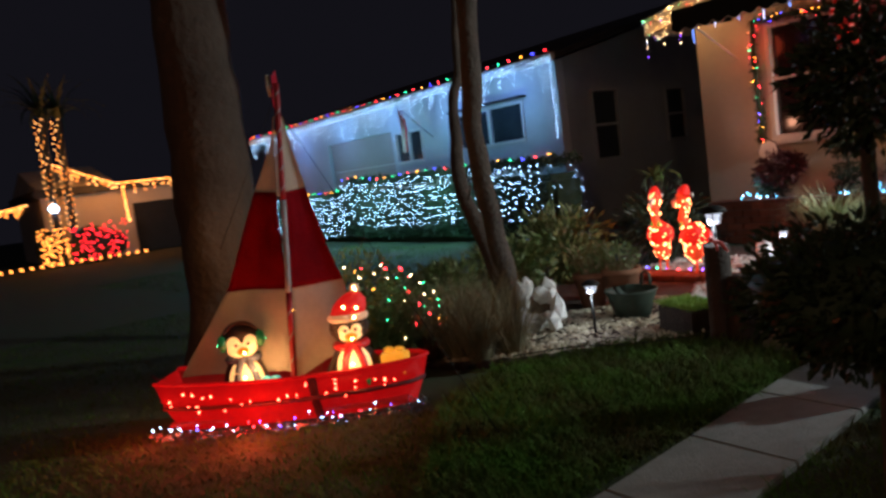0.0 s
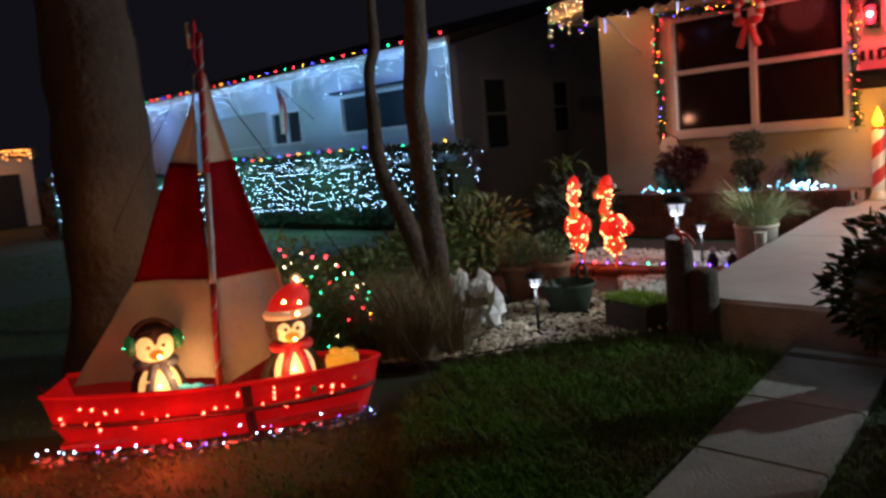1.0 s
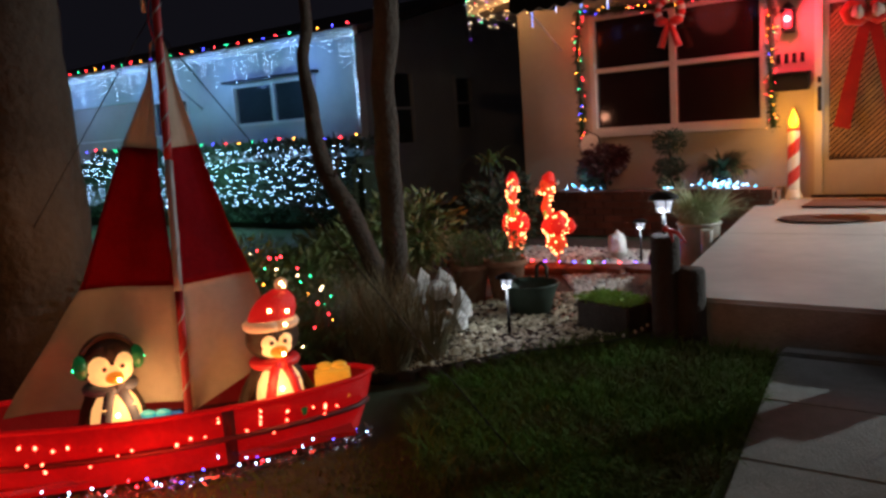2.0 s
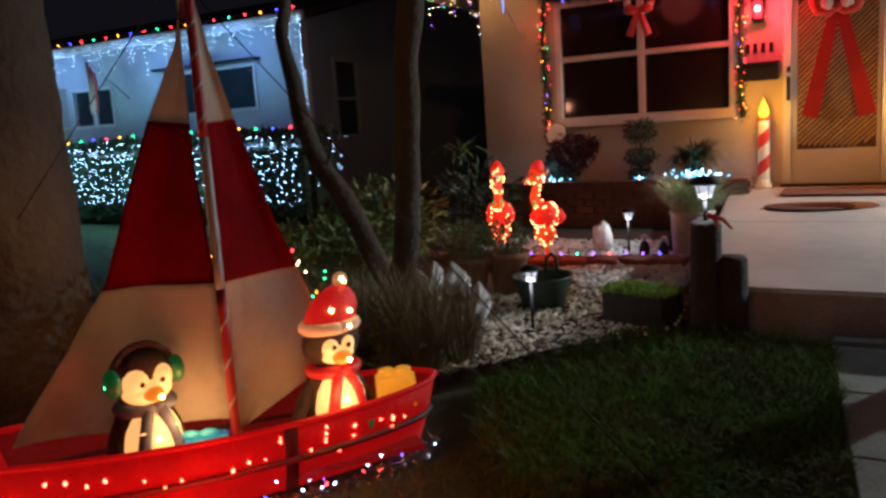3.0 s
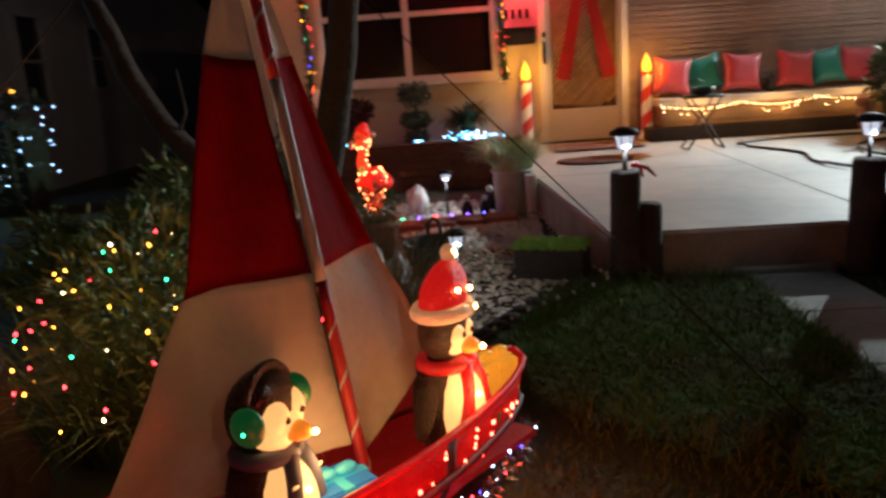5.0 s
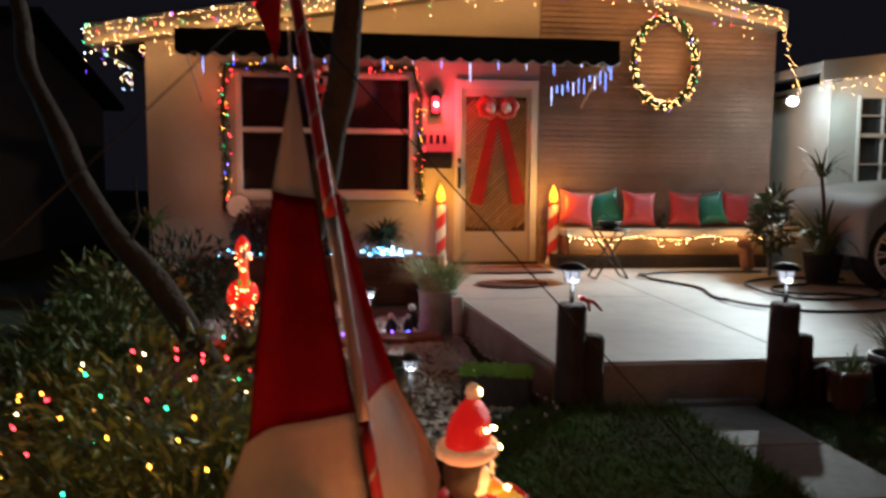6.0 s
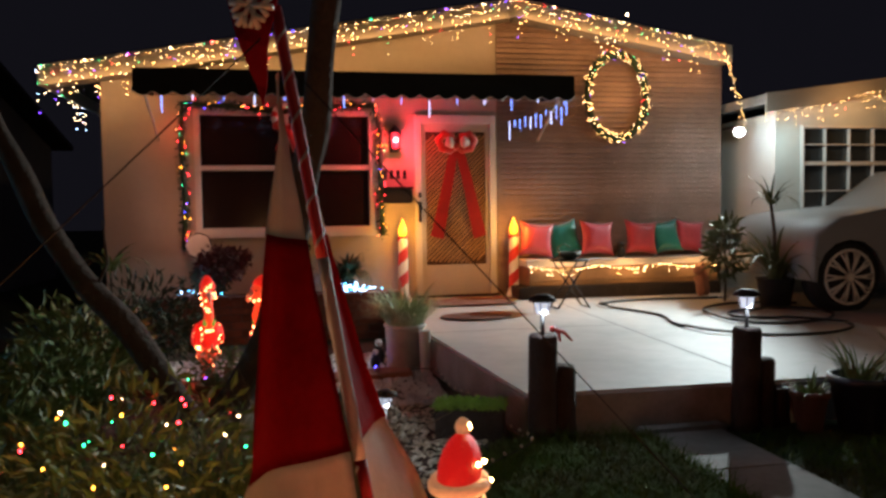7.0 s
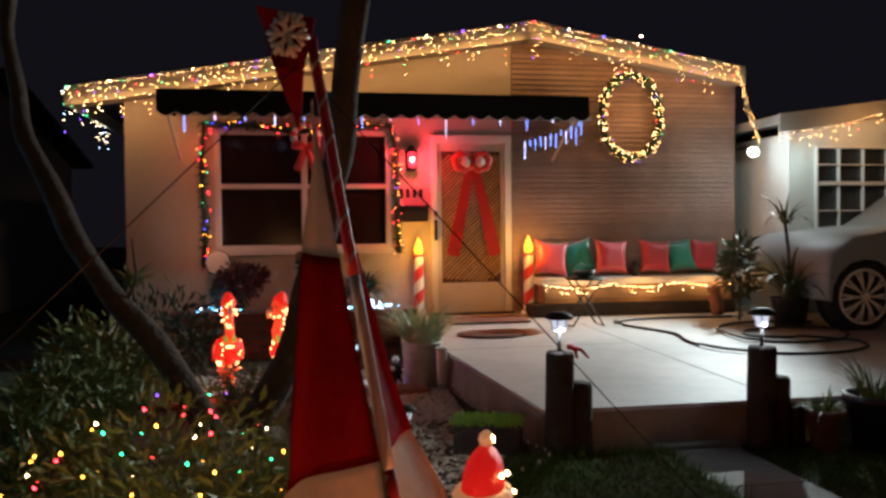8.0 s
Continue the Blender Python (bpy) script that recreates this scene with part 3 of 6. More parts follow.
# ---- awning ----
AX0, AX1, AY, AZ = -3.30, 1.03, -1.15, 2.62
awn = thing("awning", "dark green cloth awning with a scalloped valance", "awning")
own = bmesh.new()
n = 40
rows = []
for i in range(n + 1):
    x = AX0 + (AX1 - AX0) * i / n
    sag = 0.012 * math.sin(i * 2.1)
    rows.append([own.verts.new((x, 0.0, 2.82)), own.verts.new((x, AY * .5, 2.715 + sag)), own.verts.new((x, AY, AZ))])
for a, b in zip(rows, rows[1:]):
    own.faces.new((a[0], a[1], b[1], b[0]))
    own.faces.new((a[1], a[2], b[2], b[1]))
bmesh.ops.solidify(own, geom=own.faces[:], thickness=0.008)
part("cloth", own, awning_cloth, awn)
own, edge = bmesh.new(), []
prev = None
for i in range(161):
    x = AX0 + (AX1 - AX0) * i / 160
    zz = AZ - 0.215 - 0.045 * abs(math.sin(i / 160 * math.pi * 24))
    row = (own.verts.new((x, AY, AZ)), own.verts.new((x, AY - 0.012, zz)))
    edge.append((x, AY - 0.014, zz))
    if prev:
        own.faces.new((prev[0], prev[1], row[1], row[0]))
    prev = row
bmesh.ops.solidify(own, geom=own.faces[:], thickness=0.006)
part("valance", own, awning_cloth, awn)
part("binding", tube(edge, 0.006, 4), awning_edge, awn, "pale scalloped edge binding")
for x, s in ((AX0, 1), (AX1, -1)):
    own = bmesh.new()
    f = own.faces.new([own.verts.new(c) for c in ((x, 0, 2.82), (x, AY, AZ), (x, AY, AZ - 0.22), (x, -0.6, AZ - 0.16), (x, 0, AZ - 0.10))])
    bmesh.ops.solidify(own, geom=own.faces[:], thickness=0.006)
    part("side_panel", own, awning_cloth, awn)
    part("arm", tube([(x + s * 0.04, -0.02, 2.05), (x + s * 0.04, AY + 0.03, AZ - 0.02)], 0.012, 6), awning_edge, awn, "pale metal support arm")
part("front_bar", tube([(AX0, AY + 0.02, AZ - 0.015), (AX1, AY + 0.02, AZ - 0.015)], 0.014, 6), awning_edge, awn)


# ---- light strings on the house ----
def icicles(name, line, label, mats, weights, step=0.07, drop=(0.03, 0.30), r=0.011, seed=3, group="", wire_r=0.004, gapping=0.022):
    rng = random.Random(seed)
    s = thing(name, label, "light string", group=group)
    wire(line, s, wire_r)
    places, slots = [], []
    for p in along(line, step):
        L = rng.uniform(*drop) * (1 if rng.random() < .6 else .45)
        k = 0
        zz = 0.0
        while zz <= L:
            places.append((p.x + rng.gauss(0, .012), p.y + rng.gauss(0, .012), p.z - zz))
            slots.append(rng.choices(range(len(mats)), weights)[0])
            zz += gapping * rng.uniform(1.6, 3.6)
    bulbs_mesh("bulb_chain", places, r, list(mats), s, slots)
    return s


gy = -0.40
icicles("icicle_light_string", [(-4.3, gy, roof_z(-4.3) + .02), (RIDGE_X, gy, RIDGE_Z + .02), (3.2, gy, roof_z(3.2) + .02)], "warm white icicle light string along the gable", (b_warm, b_white, b_green, b_purple, b_red), (52, 36, 4, 5, 5), 0.048, (0.10, 0.44), 0.0047, 3, gapping=0.032)
icicles("icicle_light_string", [(-4.36, -0.36, roof_z(-4.34)), (-4.36, 1.6, roof_z(-4.34))], "pale icicle light string along the side eave", (b_white, b_cool, b_green, b_purple), (60, 25, 8, 5), 0.06, (0.1, 0.45), 0.0052, 5, gapping=0.036)
icicles("drop_light_string", [(3.2, gy, roof_z(3.2)), (3.26, gy, 2.85), (3.38, gy, 2.50), (3.46, gy, 2.24)], "warm light string hanging at the house corner", (b_warm, b_white), (70, 30), 0.038, (0.0, 0.16), 0.0048, 6, gapping=0.03)
icicles("fascia_light_string", [(3.46, -0.80, 2.30), (3.9, -0.86, 2.36), (4.3, -0.86, 2.42), (4.8, -0.86, 2.56), (5.3, -0.86, 2.60), (6.5, -0.86, 2.7)], "warm light string swagged on the garage fascia", (b_warm, b_white, b_red), (70, 22, 8), 0.040, (0.0, 0.22), 0.0048, 7, gapping=0.03)

# large coloured bulbs on the gable's edge
crest = thing("bulb_string", "string of large coloured bulbs along the gable edge", "light string")
edge_line = [(-4.3, gy - .01, roof_z(-4.3) + .03), (RIDGE_X, gy - .01, RIDGE_Z + .03), (3.15, gy - .01, roof_z(3.15) + .03)]
wire(edge_line, crest)
for i, p in enumerate(along(edge_line, 0.42)):
    bulb(p, (b_green, b_white, b_purple, b_white, b_red, b_white, b_blue, b_white)[i % 8], crest, 0.008)
part("finial", ball((1.96, gy, 3.47), 0.016, sub=1), b_white, crest)

# lighted wreath on the siding
wreath = thing("wall_wreath", "large oval wreath wrapped in warm lights on the siding", "wreath", (1.96, -0.10, 2.58))
ring = [(0.37 * math.cos(a), 0, 0.50 * math.sin(a)) for a in np.linspace(0, 2 * math.pi, 41)]
part("ring", tube(ring, 0.045, 6), garland_green, wreath)
pl = []
rng = random.Random(4)
for p in along(ring, 0.006):
    d = Vector((rng.gauss(0, 1), rng.gauss(0, 1), rng.gauss(0, 1))).normalized()
    pl.append((p + d * 0.04, d))
leaves("needles", pl, 0.02, garland_green, wreath, 2.4)
pts, sl = [], []
for p in along(ring, 0.012):
    d = Vector((rng.gauss(0, 1), -abs(rng.gauss(0, 1)), rng.gauss(0, 1))).normalized()
    pts.append(p + d * 0.065)
    sl.append(rng.choices((0, 1, 2, 3, 4), (60, 25, 4, 5, 3))[0])
bulbs_mesh("bulb_chain", pts, 0.0046, [b_warm, b_white, b_red, b_purple, b_green], wreath, sl)

# garland with coloured bulbs round the window
gar = thing("window_garland", "green garland with coloured bulbs round the front window", "garland")
gline = [(-3.02, -0.06, 0.86), (-3.00, -0.07, 1.4), (-3.03, -0.07, 2.0), (-3.0, -0.07, 2.44), (-2.5, -0.08, 2.42), (-2.0, -0.08, 2.36), (-1.5, -0.08, 2.42), (-0.95, -0.08, 2.44), (-0.87, -0.07, 2.1), (-0.88, -0.07, 1.5), (-0.86, -0.07, 0.98)]
part("rope", tube(gline, 0.03, 6), garland_green, gar)
pl = []
for p in along(gline, 0.0035):
    d = Vector((rng.gauss(0, 1), rng.gauss(0, 1), rng.gauss(0, 1))).normalized()
    pl.append((p + d * 0.034, d))
leaves("needles", pl, 0.017, garland_green, gar, 2.6)
for i, p in enumerate(along(gline, 0.046)):
    if rng.random() < 0.85:
        bulb((p.x + rng.gauss(0, .038), p.y - rng.uniform(0.01, 0.06), p.z + rng.gauss(0, .03)), rng.choice((b_red, b_red, b_red, b_red, b_green, b_amber, b_amber, b_hot, b_blue)), gar, rng.uniform(0.0042, 0.0054))

# red and white wreath with bow at the head of the window
w2 = thing("window_wreath", "red and white candy wreath with a bow on the window", "wreath", (-1.90, -0.11, 2.30))
for i in range(16):
    a0, a1 = 2 * math.pi * i / 16, 2 * math.pi * (i + 1) / 16
    part("segment", tube([(0.13 * math.cos(a), 0, 0.13 * math.sin(a)) for a in np.linspace(a0, a1, 4)], 0.04, 8), red_ribbon if i % 2 else white_trim, w2)
for s in (-1, 1):
    part("ribbon_tail", tube([(0, -0.03, -0.12), (s * 0.05, -0.04, -0.24), (s * 0.10, -0.03, -0.38)], [0.03, 0.04, 0.045], 6), red_ribbon, w2)
    part("ribbon_loop", ball((s * 0.08, -0.05, -0.11), 0.07, sub=2, squash=(1.2, .5, .7)), red_ribbon, w2)

# blue icicle tubes under the awning
tubes = thing("icicle_tube_string", "blue white icicle tubes hanging under the awning", "light string")
b_ice = bulbmat("ice_blue_tube", (0.50, 0.58, 1.0), 3)
b_iceb = bulbmat("deep_blue_tube", (0.16, 0.30, 1.0), 3.5)
swag = []
for i in range(15):
    f = i / 14
    x = AX0 + 0.25 + f * (AX1 - AX0 - 0.35)
    zz = AZ - 0.24
    swag.append((x, AY + 0.03, zz))
    L = rng.uniform(0.07, 0.20) if i % 3 == 0 else rng.uniform(0.03, 0.07)
    part("tube", lathe([(0.003, zz - L), (0.0035, zz - L * .6), (0.0042, zz)], 6), b_ice if i % 2 else b_iceb, tubes).location = (x, AY + 0.03, 0)
for i in range(12):
    f = i / 11
    x, zz = 0.36 + 0.62 * f, AZ - 0.26 - 0.20 * (1 - f) ** 0.8 + 0.02 * math.sin(3 * i)
    L = rng.uniform(0.05, 0.20)
    part("tube", lathe([(0.003, zz - L), (0.0035, zz - L * .6), (0.0042, zz)], 6), b_iceb if i % 4 else b_ice, tubes).location = (x, AY + 0.10, 0)
wire(swag, tubes)
wire([(0.36, AY + .10, AZ - .46), (0.66, AY + .1, AZ - .37), (0.98, AY + .1, AZ - .26)], tubes)

# floodlight at the corner
fl = thing("floodlight", "bright white floodlight at the house corner", "floodlight", (3.40, -0.35, 2.15))
part("bracket", tube([(0, 0.33, 0.06), (0, 0.1, 0.06), (0, 0.03, 0.02)], 0.02, 8), black_metal, fl)
part("housing", put(lathe([(0.03, 0.10), (0.055, 0.06), (0.085, 0.0)], 14), pose(0, -0.02, 0, 75, 0, -35)), white_trim, fl)
part("lens", ball((-0.03, -0.07, -0.01), 0.055, sub=3), bulbmat("flood_lens", (0.86, 0.95, 1.0), 45), fl, "glaring white lens")

# ---- bench with pillows ----
bench = thing("bench", "long built-in wooden bench with a pale top and warm lights", "bench")
part("top", box(0.70, 3.08, -0.52, -0.035, 0.60, 0.675, 0.012), bench_top, bench, "pale painted board top")
for z0, z1 in ((0.43, 0.595), (0.385, 0.425)):
    part("front_board", box(0.74, 3.05, -0.49, -0.45, z0, z1, 0.006), bench_wood, bench)
part("plinth", box(0.60, 3.06, -0.56, -0.06, 0.235, 0.38, 0.01), old_wood, bench)
for x in (0.74, 3.01):
    part("end_board", box(x, x + 0.04, -0.449, -0.05, 0.385, 0.595), bench_wood, bench)
bl = [(0.72 + 2.34 * f, -0.535, 0.605 - 0.05 * abs(math.sin(f * 9))) for f in np.linspace(0, 1, 30)]
bs = icicles("bench_light_string", bl, "warm mini light string draped on the bench edge", (b_white, b_warm), (60, 40), 0.024, (0.0, 0.08), 0.0055, 8)

PW = 0.42


def pillow(material):
    own = bmesh.new()
    bmesh.ops.create_grid(own, x_segments=12, y_segments=12, size=0.5)
    top = own.verts[:]
    ret = bmesh.ops.duplicate(own, geom=own.faces[:])
    low = [g for g in ret["geom"] if isinstance(g, bmesh.types.BMVert)]
    for vs, s in ((top, 1), (low, -1)):
        for v in vs:
            a, b = v.co.x * 2, v.co.y * 2
            t = (1 - a ** 4) * (1 - b ** 4)
            v.co = Vector((v.co.x * PW * (1 - 0.17 * (1 - b * b)), s * 0.075 * max(t, 0) ** 0.5 + 0.006 * noise.noise(Vector((a * 2, b * 2, s))), v.co.y * PW * (1 - 0.17 * (1 - a * a))))
    bmesh.ops.remove_doubles(own, verts=own.verts, dist=0.002)
    bmesh.ops.recalc_face_normals(own, faces=own.faces)
    for f in own.faces:
        f.smooth = True
    return own


for x, m, tilt, nm, yy in ((0.90, pink_cloth, 7, "red", -0.24), (1.26, teal_cloth, -12, "teal", -0.15), (1.63, pink_cloth, 4, "red", -0.27), (2.18, pink_cloth, 5, "red", -0.28), (2.53, teal_cloth, -7, "teal", -0.18), (2.86, pink_cloth, 8, "red", -0.15)):
    p = tagged(mesh_ob("pillow", pillow(m), m), f"glossy {nm} square throw pillow leaning on the bench", "pillow", "pillows on the bench")
    p.matrix_world = pose(x, yy, 0.69 + PW / 2, -14, tilt, 0)
orn = thing("ornament", "small dark ornament sitting between the pillows", "ornament", (1.90, -0.34, 0.675))
part("body", lathe([(0.04, 0), (0.06, 0.04), (0.045, 0.09), (0.02, 0.12)], 12), black_plastic, orn)
part("top", ball((0, 0, 0.145), 0.035, sub=2), black_plastic, orn)

# folding side table with a bowl
tb = thing("side_table", "small folding metal side table on the patio", "table", (0.93, -1.25, patio_z(-1.25)))
part("tabletop", lathe([(0.20, 0.485), (0.205, 0.495), (0.20, 0.505)], 24), black_metal, tb)
for s in (-1, 1):
    part("leg", tube([(s * .14, .12, .485), (-s * .17, .12, 0.008)], 0.009, 6), black_metal, tb)
    part("leg", tube([(s * .14, -.12, .485), (-s * .17, -.12, 0.008)], 0.009, 6), black_metal, tb)
    part("stretcher", tube([(s * .17, -.12, .012), (s * .17, .12, .012)], 0.007, 6), black_metal, tb)
bw = thing("bowl", "dark bowl with a spout on the side table", "bowl", (0.93, -1.25, patio_z(-1.25) + 0.506))
part("body", lathe([(0.06, 0), (0.10, 0.03), (0.12, 0.075), (0.11, 0.075), (0.09, 0.035), (0.0, 0.02)], 18), green_plastic, bw)
part("handle", tube([(-.10, 0, .06), (-.13, 0, .12), (-.06, 0, .16), (0, 0, .12)], 0.008, 6), green_plastic, bw)

# two candle lights by the door
flame_glow = mat("candle_flame", (1.0, 0.5, 0.05), 0.4, vary=0.1, glow=(1.0, 0.40, 0.02), power=2.6)
candle_red = mat("candle_red", (0.50, 0.03, 0.02), 0.45, vary=0.15, glow=(1.0, 0.05, 0.02), power=0.12)
candle_white = mat("candle_white", (0.70, 0.62, 0.52), 0.45, vary=0.1, glow=(1.0, 0.6, 0.3), power=0.10)


def candle(x, y):
    c = thing("candle_light", "tall red and white striped plastic candle with glowing flame", "candle", (x, y, patio_z(y)), group="candles by the door")
    r, h = 0.058, 0.70
    part("base", lathe([(0.085, 0.0), (0.085, 0.03), (0.065, 0.06), (0.06, 0.09)], 20), candle_white, c)
    turns, n, m = 2.2, 48, 24
    for s in (0, 1):
        own = bmesh.new()
        grid = []
        for i in range(n + 1):
            zz = 0.09 + (h - 0.09) * i / n
            row = []
            for k in range(m // 2 + 1):
                a = 2 * math.pi * (k / m + s * 0.5 + turns * i / n)
                row.append(own.verts.new((r * math.cos(a), r * math.sin(a), zz)))
            grid.append(row)
        for a, b in zip(grid, grid[1:]):
            for k in range(m // 2):
                own.faces.new((a[k], a[k + 1], b[k + 1], b[k])).smooth = True
        part("stripe", own, candle_white if s else candle_red, c)
    part("rim", lathe([(0.056, h - .012), (0.063, h - 0.004), (0.06, h + .012), (0.03, h + 0.02)], 18), candle_red, c)
    part("flame", lathe([(0.03, h + 0.018), (0.05, h + 0.06), (0.048, h + 0.10), (0.03, h + 0.15), (0.012, h + 0.19), (0.002, h + 0.22)], 16), flame_glow, c, "amber flame-shaped lamp")
    return c


cn = candle(-0.65, -0.16)
copy_thing(cn, pose(0.65, -0.16, patio_z(-0.16)))

# mats and hose
for nm, pts, zz, lab in (("doormat", [(-0.42, -0.95), (0.45, -0.95), (0.45, -0.35), (-0.42, -0.35)], 0.012, "brown doormat in front of the door"),):
    d = mesh_ob(nm, box(-0.44, 0.46, -0.92, -0.30, 0, 0.014, 0.005), mat_rug)
    d.matrix_world = pose(0, 0, patio_z(-0.6) + 0.006)
    tagged(d, lab, "mat")
own = lathe([(0.0, 0.0), (0.34, 0.0), (0.35, 0.006), (0.34, 0.012), (0.0, 0.013)], 32)
put(own, Matrix.Diagonal((1.0, 0.72, 1, 1)))
d = tagged(mesh_ob("oval_mat", own, mat_rug), "reddish brown oval mat lying on the patio", "mat")
d.matrix_world = pose(-0.15, -1.62, patio_z(-1.62) + 0.008)
hl = [(2.75, -1.0), (2.0, -0.95), (1.55, -1.0), (1.28, -1.2), (1.35, -1.45), (1.55, -2.0), (1.45, -2.5), (1.55, -2.95), (1.95, -3.2), (2.5, -3.2), (2.9, -2.9), (2.6, -2.5), (2.2, -2.3), (2.3, -2.0), (2.8, -1.9), (3.2, -2.2), (2.9, -2.6), (2.35, -2.7), (2.0, -2.45), (2.15, -1.75), (2.7, -1.45), (3.3, -1.6)]


def smooth_line(pts, n=8):
    out = []
    P = [pts[0]] + list(pts) + [pts[-1]]
    for i in range(1, len(P) - 2):
        for k in range(n):
            t = k / n
            out.append(tuple(0.5 * (2 * b + (c - a) * t + (2 * a - 5 * b + 4 * c - d) * t * t + (3 * b - a - 3 * c + d) * t ** 3) for a, b, c, d in zip(P[i - 1], P[i], P[i + 1], P[i + 2])))
    out.append(tuple(P[-1]))
    return out


hs = thing("garden_hose", "black rubber garden hose lying in loops on the patio", "hose")
part("hose", tube([(x, y, patio_z(y) + 0.014 + (0.012 if i % 30 > 20 else 0)) for i, (x, y) in enumerate(smooth_line(hl))], 0.0125, 7), rubber, hs)
part("nozzle", tube([(2.75, -1.0, patio_z(-1) + .014), (2.9, -0.98, patio_z(-1) + .02)], 0.016, 8), steel, hs)

# ---- garage wing on the far side with a window ----
WX, WY = 3.62, -0.75
ww = thing("wall_wing", "pale grey garage wall lit by the floodlight", "wall", kind="structure")
for x0, x1, z0, z1 in ((WX, 3.95, G, 2.32), (3.95, 5.6, G, 1.10), (3.95, 5.6, 2.18, 2.32), (5.6, 10.5, G, 2.32)):
    part("wall_panel", box(x0, x1, WY, WY + T, z0, z1), wing_paint, ww)
part("gable_panel", quad_prism(None, [(WX, 2.32), (10.5, 2.32), (10.5, 3.3), (9.0, 3.3), (WX, 2.40)], WY, WY + T), wing_paint, ww)
part("wall_panel", box(WX, WX + T, WY + T, 6, G, 2.32), wing_paint, ww)
wr = thing("wing_roof", "pale low roof edge over the garage wall", "roof", kind="structure")
part("roof_slope", quad_prism(None, [(WX - 0.18, 2.42), (10.6, 3.36), (10.6, 3.46), (WX - 0.18, 2.52)], WY - 0.07, 6.5), mat("pale_roof", (0.30, 0.30, 0.29), 0.9, vary=0.3, bump=0.3), wr)
part("fascia", quad_prism(None, [(WX - 0.18, 2.32), (10.6, 3.22), (10.6, 3.47), (WX - 0.18, 2.53)], WY - 0.10, WY - 0.073), fascia_paint, wr)
window("window_2", 3.95, 5.6, 1.10, 2.18, WY, [(4.27, 0.014), (4.59, 0.014), (4.91, 0.014), (5.23, 0.014)], [(1.42, 0.014), (1.74, 0.045), (1.96, 0.014)], 0.03, glass_blue, "garage window with small dark panes and white muntins")

# ---- parked car ----
car = thing("car", "silver car parked on the driveway with alloy wheels", "car", (0, 0, 0))
CX, CY = 3.46, -2.20
cz = patio_z(-2.2)
own = bmesh.new()
prof = [(-0.40, 0.62), (-0.37, 0.76), (-0.1, 0.93), (0.35, 1.0), (0.9, 1.04), (1.5, 1.42), (2.4, 1.50), (3.3, 1.45), (3.9, 1.10), (4.1, 0.95), (4.12, 0.45), (3.75, 0.3), (0.45, 0.27), (0.40, 0.42), (0.30, 0.60), (0.15, 0.70), (-0.02, 0.72), (-0.18, 0.68), (-0.30, 0.58), (-0.37, 0.45), (-0.385, 0.3), (-0.41, 0.32)]
secs = []
for yy, ins in ((0.0, 0.05), (0.05, 0.0), (0.85, 0.0), (1.62, 0.0), (1.70, 0.06)):
    row = []
    for x, zz in prof:
        k = 1 - ins
        row.append(own.verts.new((CX + x * k, CY + yy + (0.14 * max(0, zz - 0.95) if yy < .5 else (-0.14 * max(0, zz - 0.95) if yy > 1 else 0)), cz + zz * (1 - ins * .5))))
    secs.append(row)
m_ = len(prof)
for a, b in zip(secs, secs[1:]):
    for i in range(m_):
        own.faces.new((a[i], a[(i + 1) % m_], b[(i + 1) % m_], b[i])).smooth = True
own.faces.new(secs[0])
own.faces.new(secs[-1][::-1])
bmesh.ops.recalc_face_normals(own, faces=own.faces)
part("body", own, car_paint, car)
part("side_window", box(CX + 1.25, CX + 3.2, CY + 0.045, CY + 0.06, cz + 1.06, cz + 1.36, 0.006), glass_blue, car)
part("arch_lining", put(lathe([(0.36, 0), (0.36, 0.2)], 24), Matrix.Translation((CX, CY + 0.26, cz + 0.33)) @ Matrix.Rotation(radians(90), 4, "X")), tyre_rubber, car)


def wheel(x):
    w = part("wheel", put(lathe([(0.20, -0.09), (0.30, -0.10), (0.33, -0.07), (0.335, 0.0), (0.33, 0.07), (0.30, 0.09), (0.20, 0.09)], 36), Matrix.Translation((x, CY + 0.12, cz + 0.335)) @ Matrix.Rotation(radians(90), 4, "X")), tyre_rubber, car)
    part("rim_ring", tube([(x + 0.262 * math.cos(a), CY + 0.02, cz + 0.335 + 0.262 * math.sin(a)) for a in np.linspace(0, 2 * math.pi, 33)], 0.016, 6), alloy, w)
    for i in range(10):
        a = 2 * math.pi * i / 10
        for lean in (-0.10, 0.10):
            ends = [(x + u * math.cos(a + k), CY + yy, cz + 0.335 + u * math.sin(a + k)) for u, k, yy in ((0.04, 0, 0.002), (0.15, lean * .5, -0.004), (0.258, lean, 0.012))]
            part("spoke", tube(ends, [0.013, 0.014, 0.016], 4), alloy, w)
    part("hub", put(lathe([(0.05, 0), (0.045, 0.02)], 14), Matrix.Translation((x, CY + 0.02, cz + 0.335)) @ Matrix.Rotation(radians(90), 4, "X")), alloy, w)


wheel(CX)
wheel(CX + 2.65)


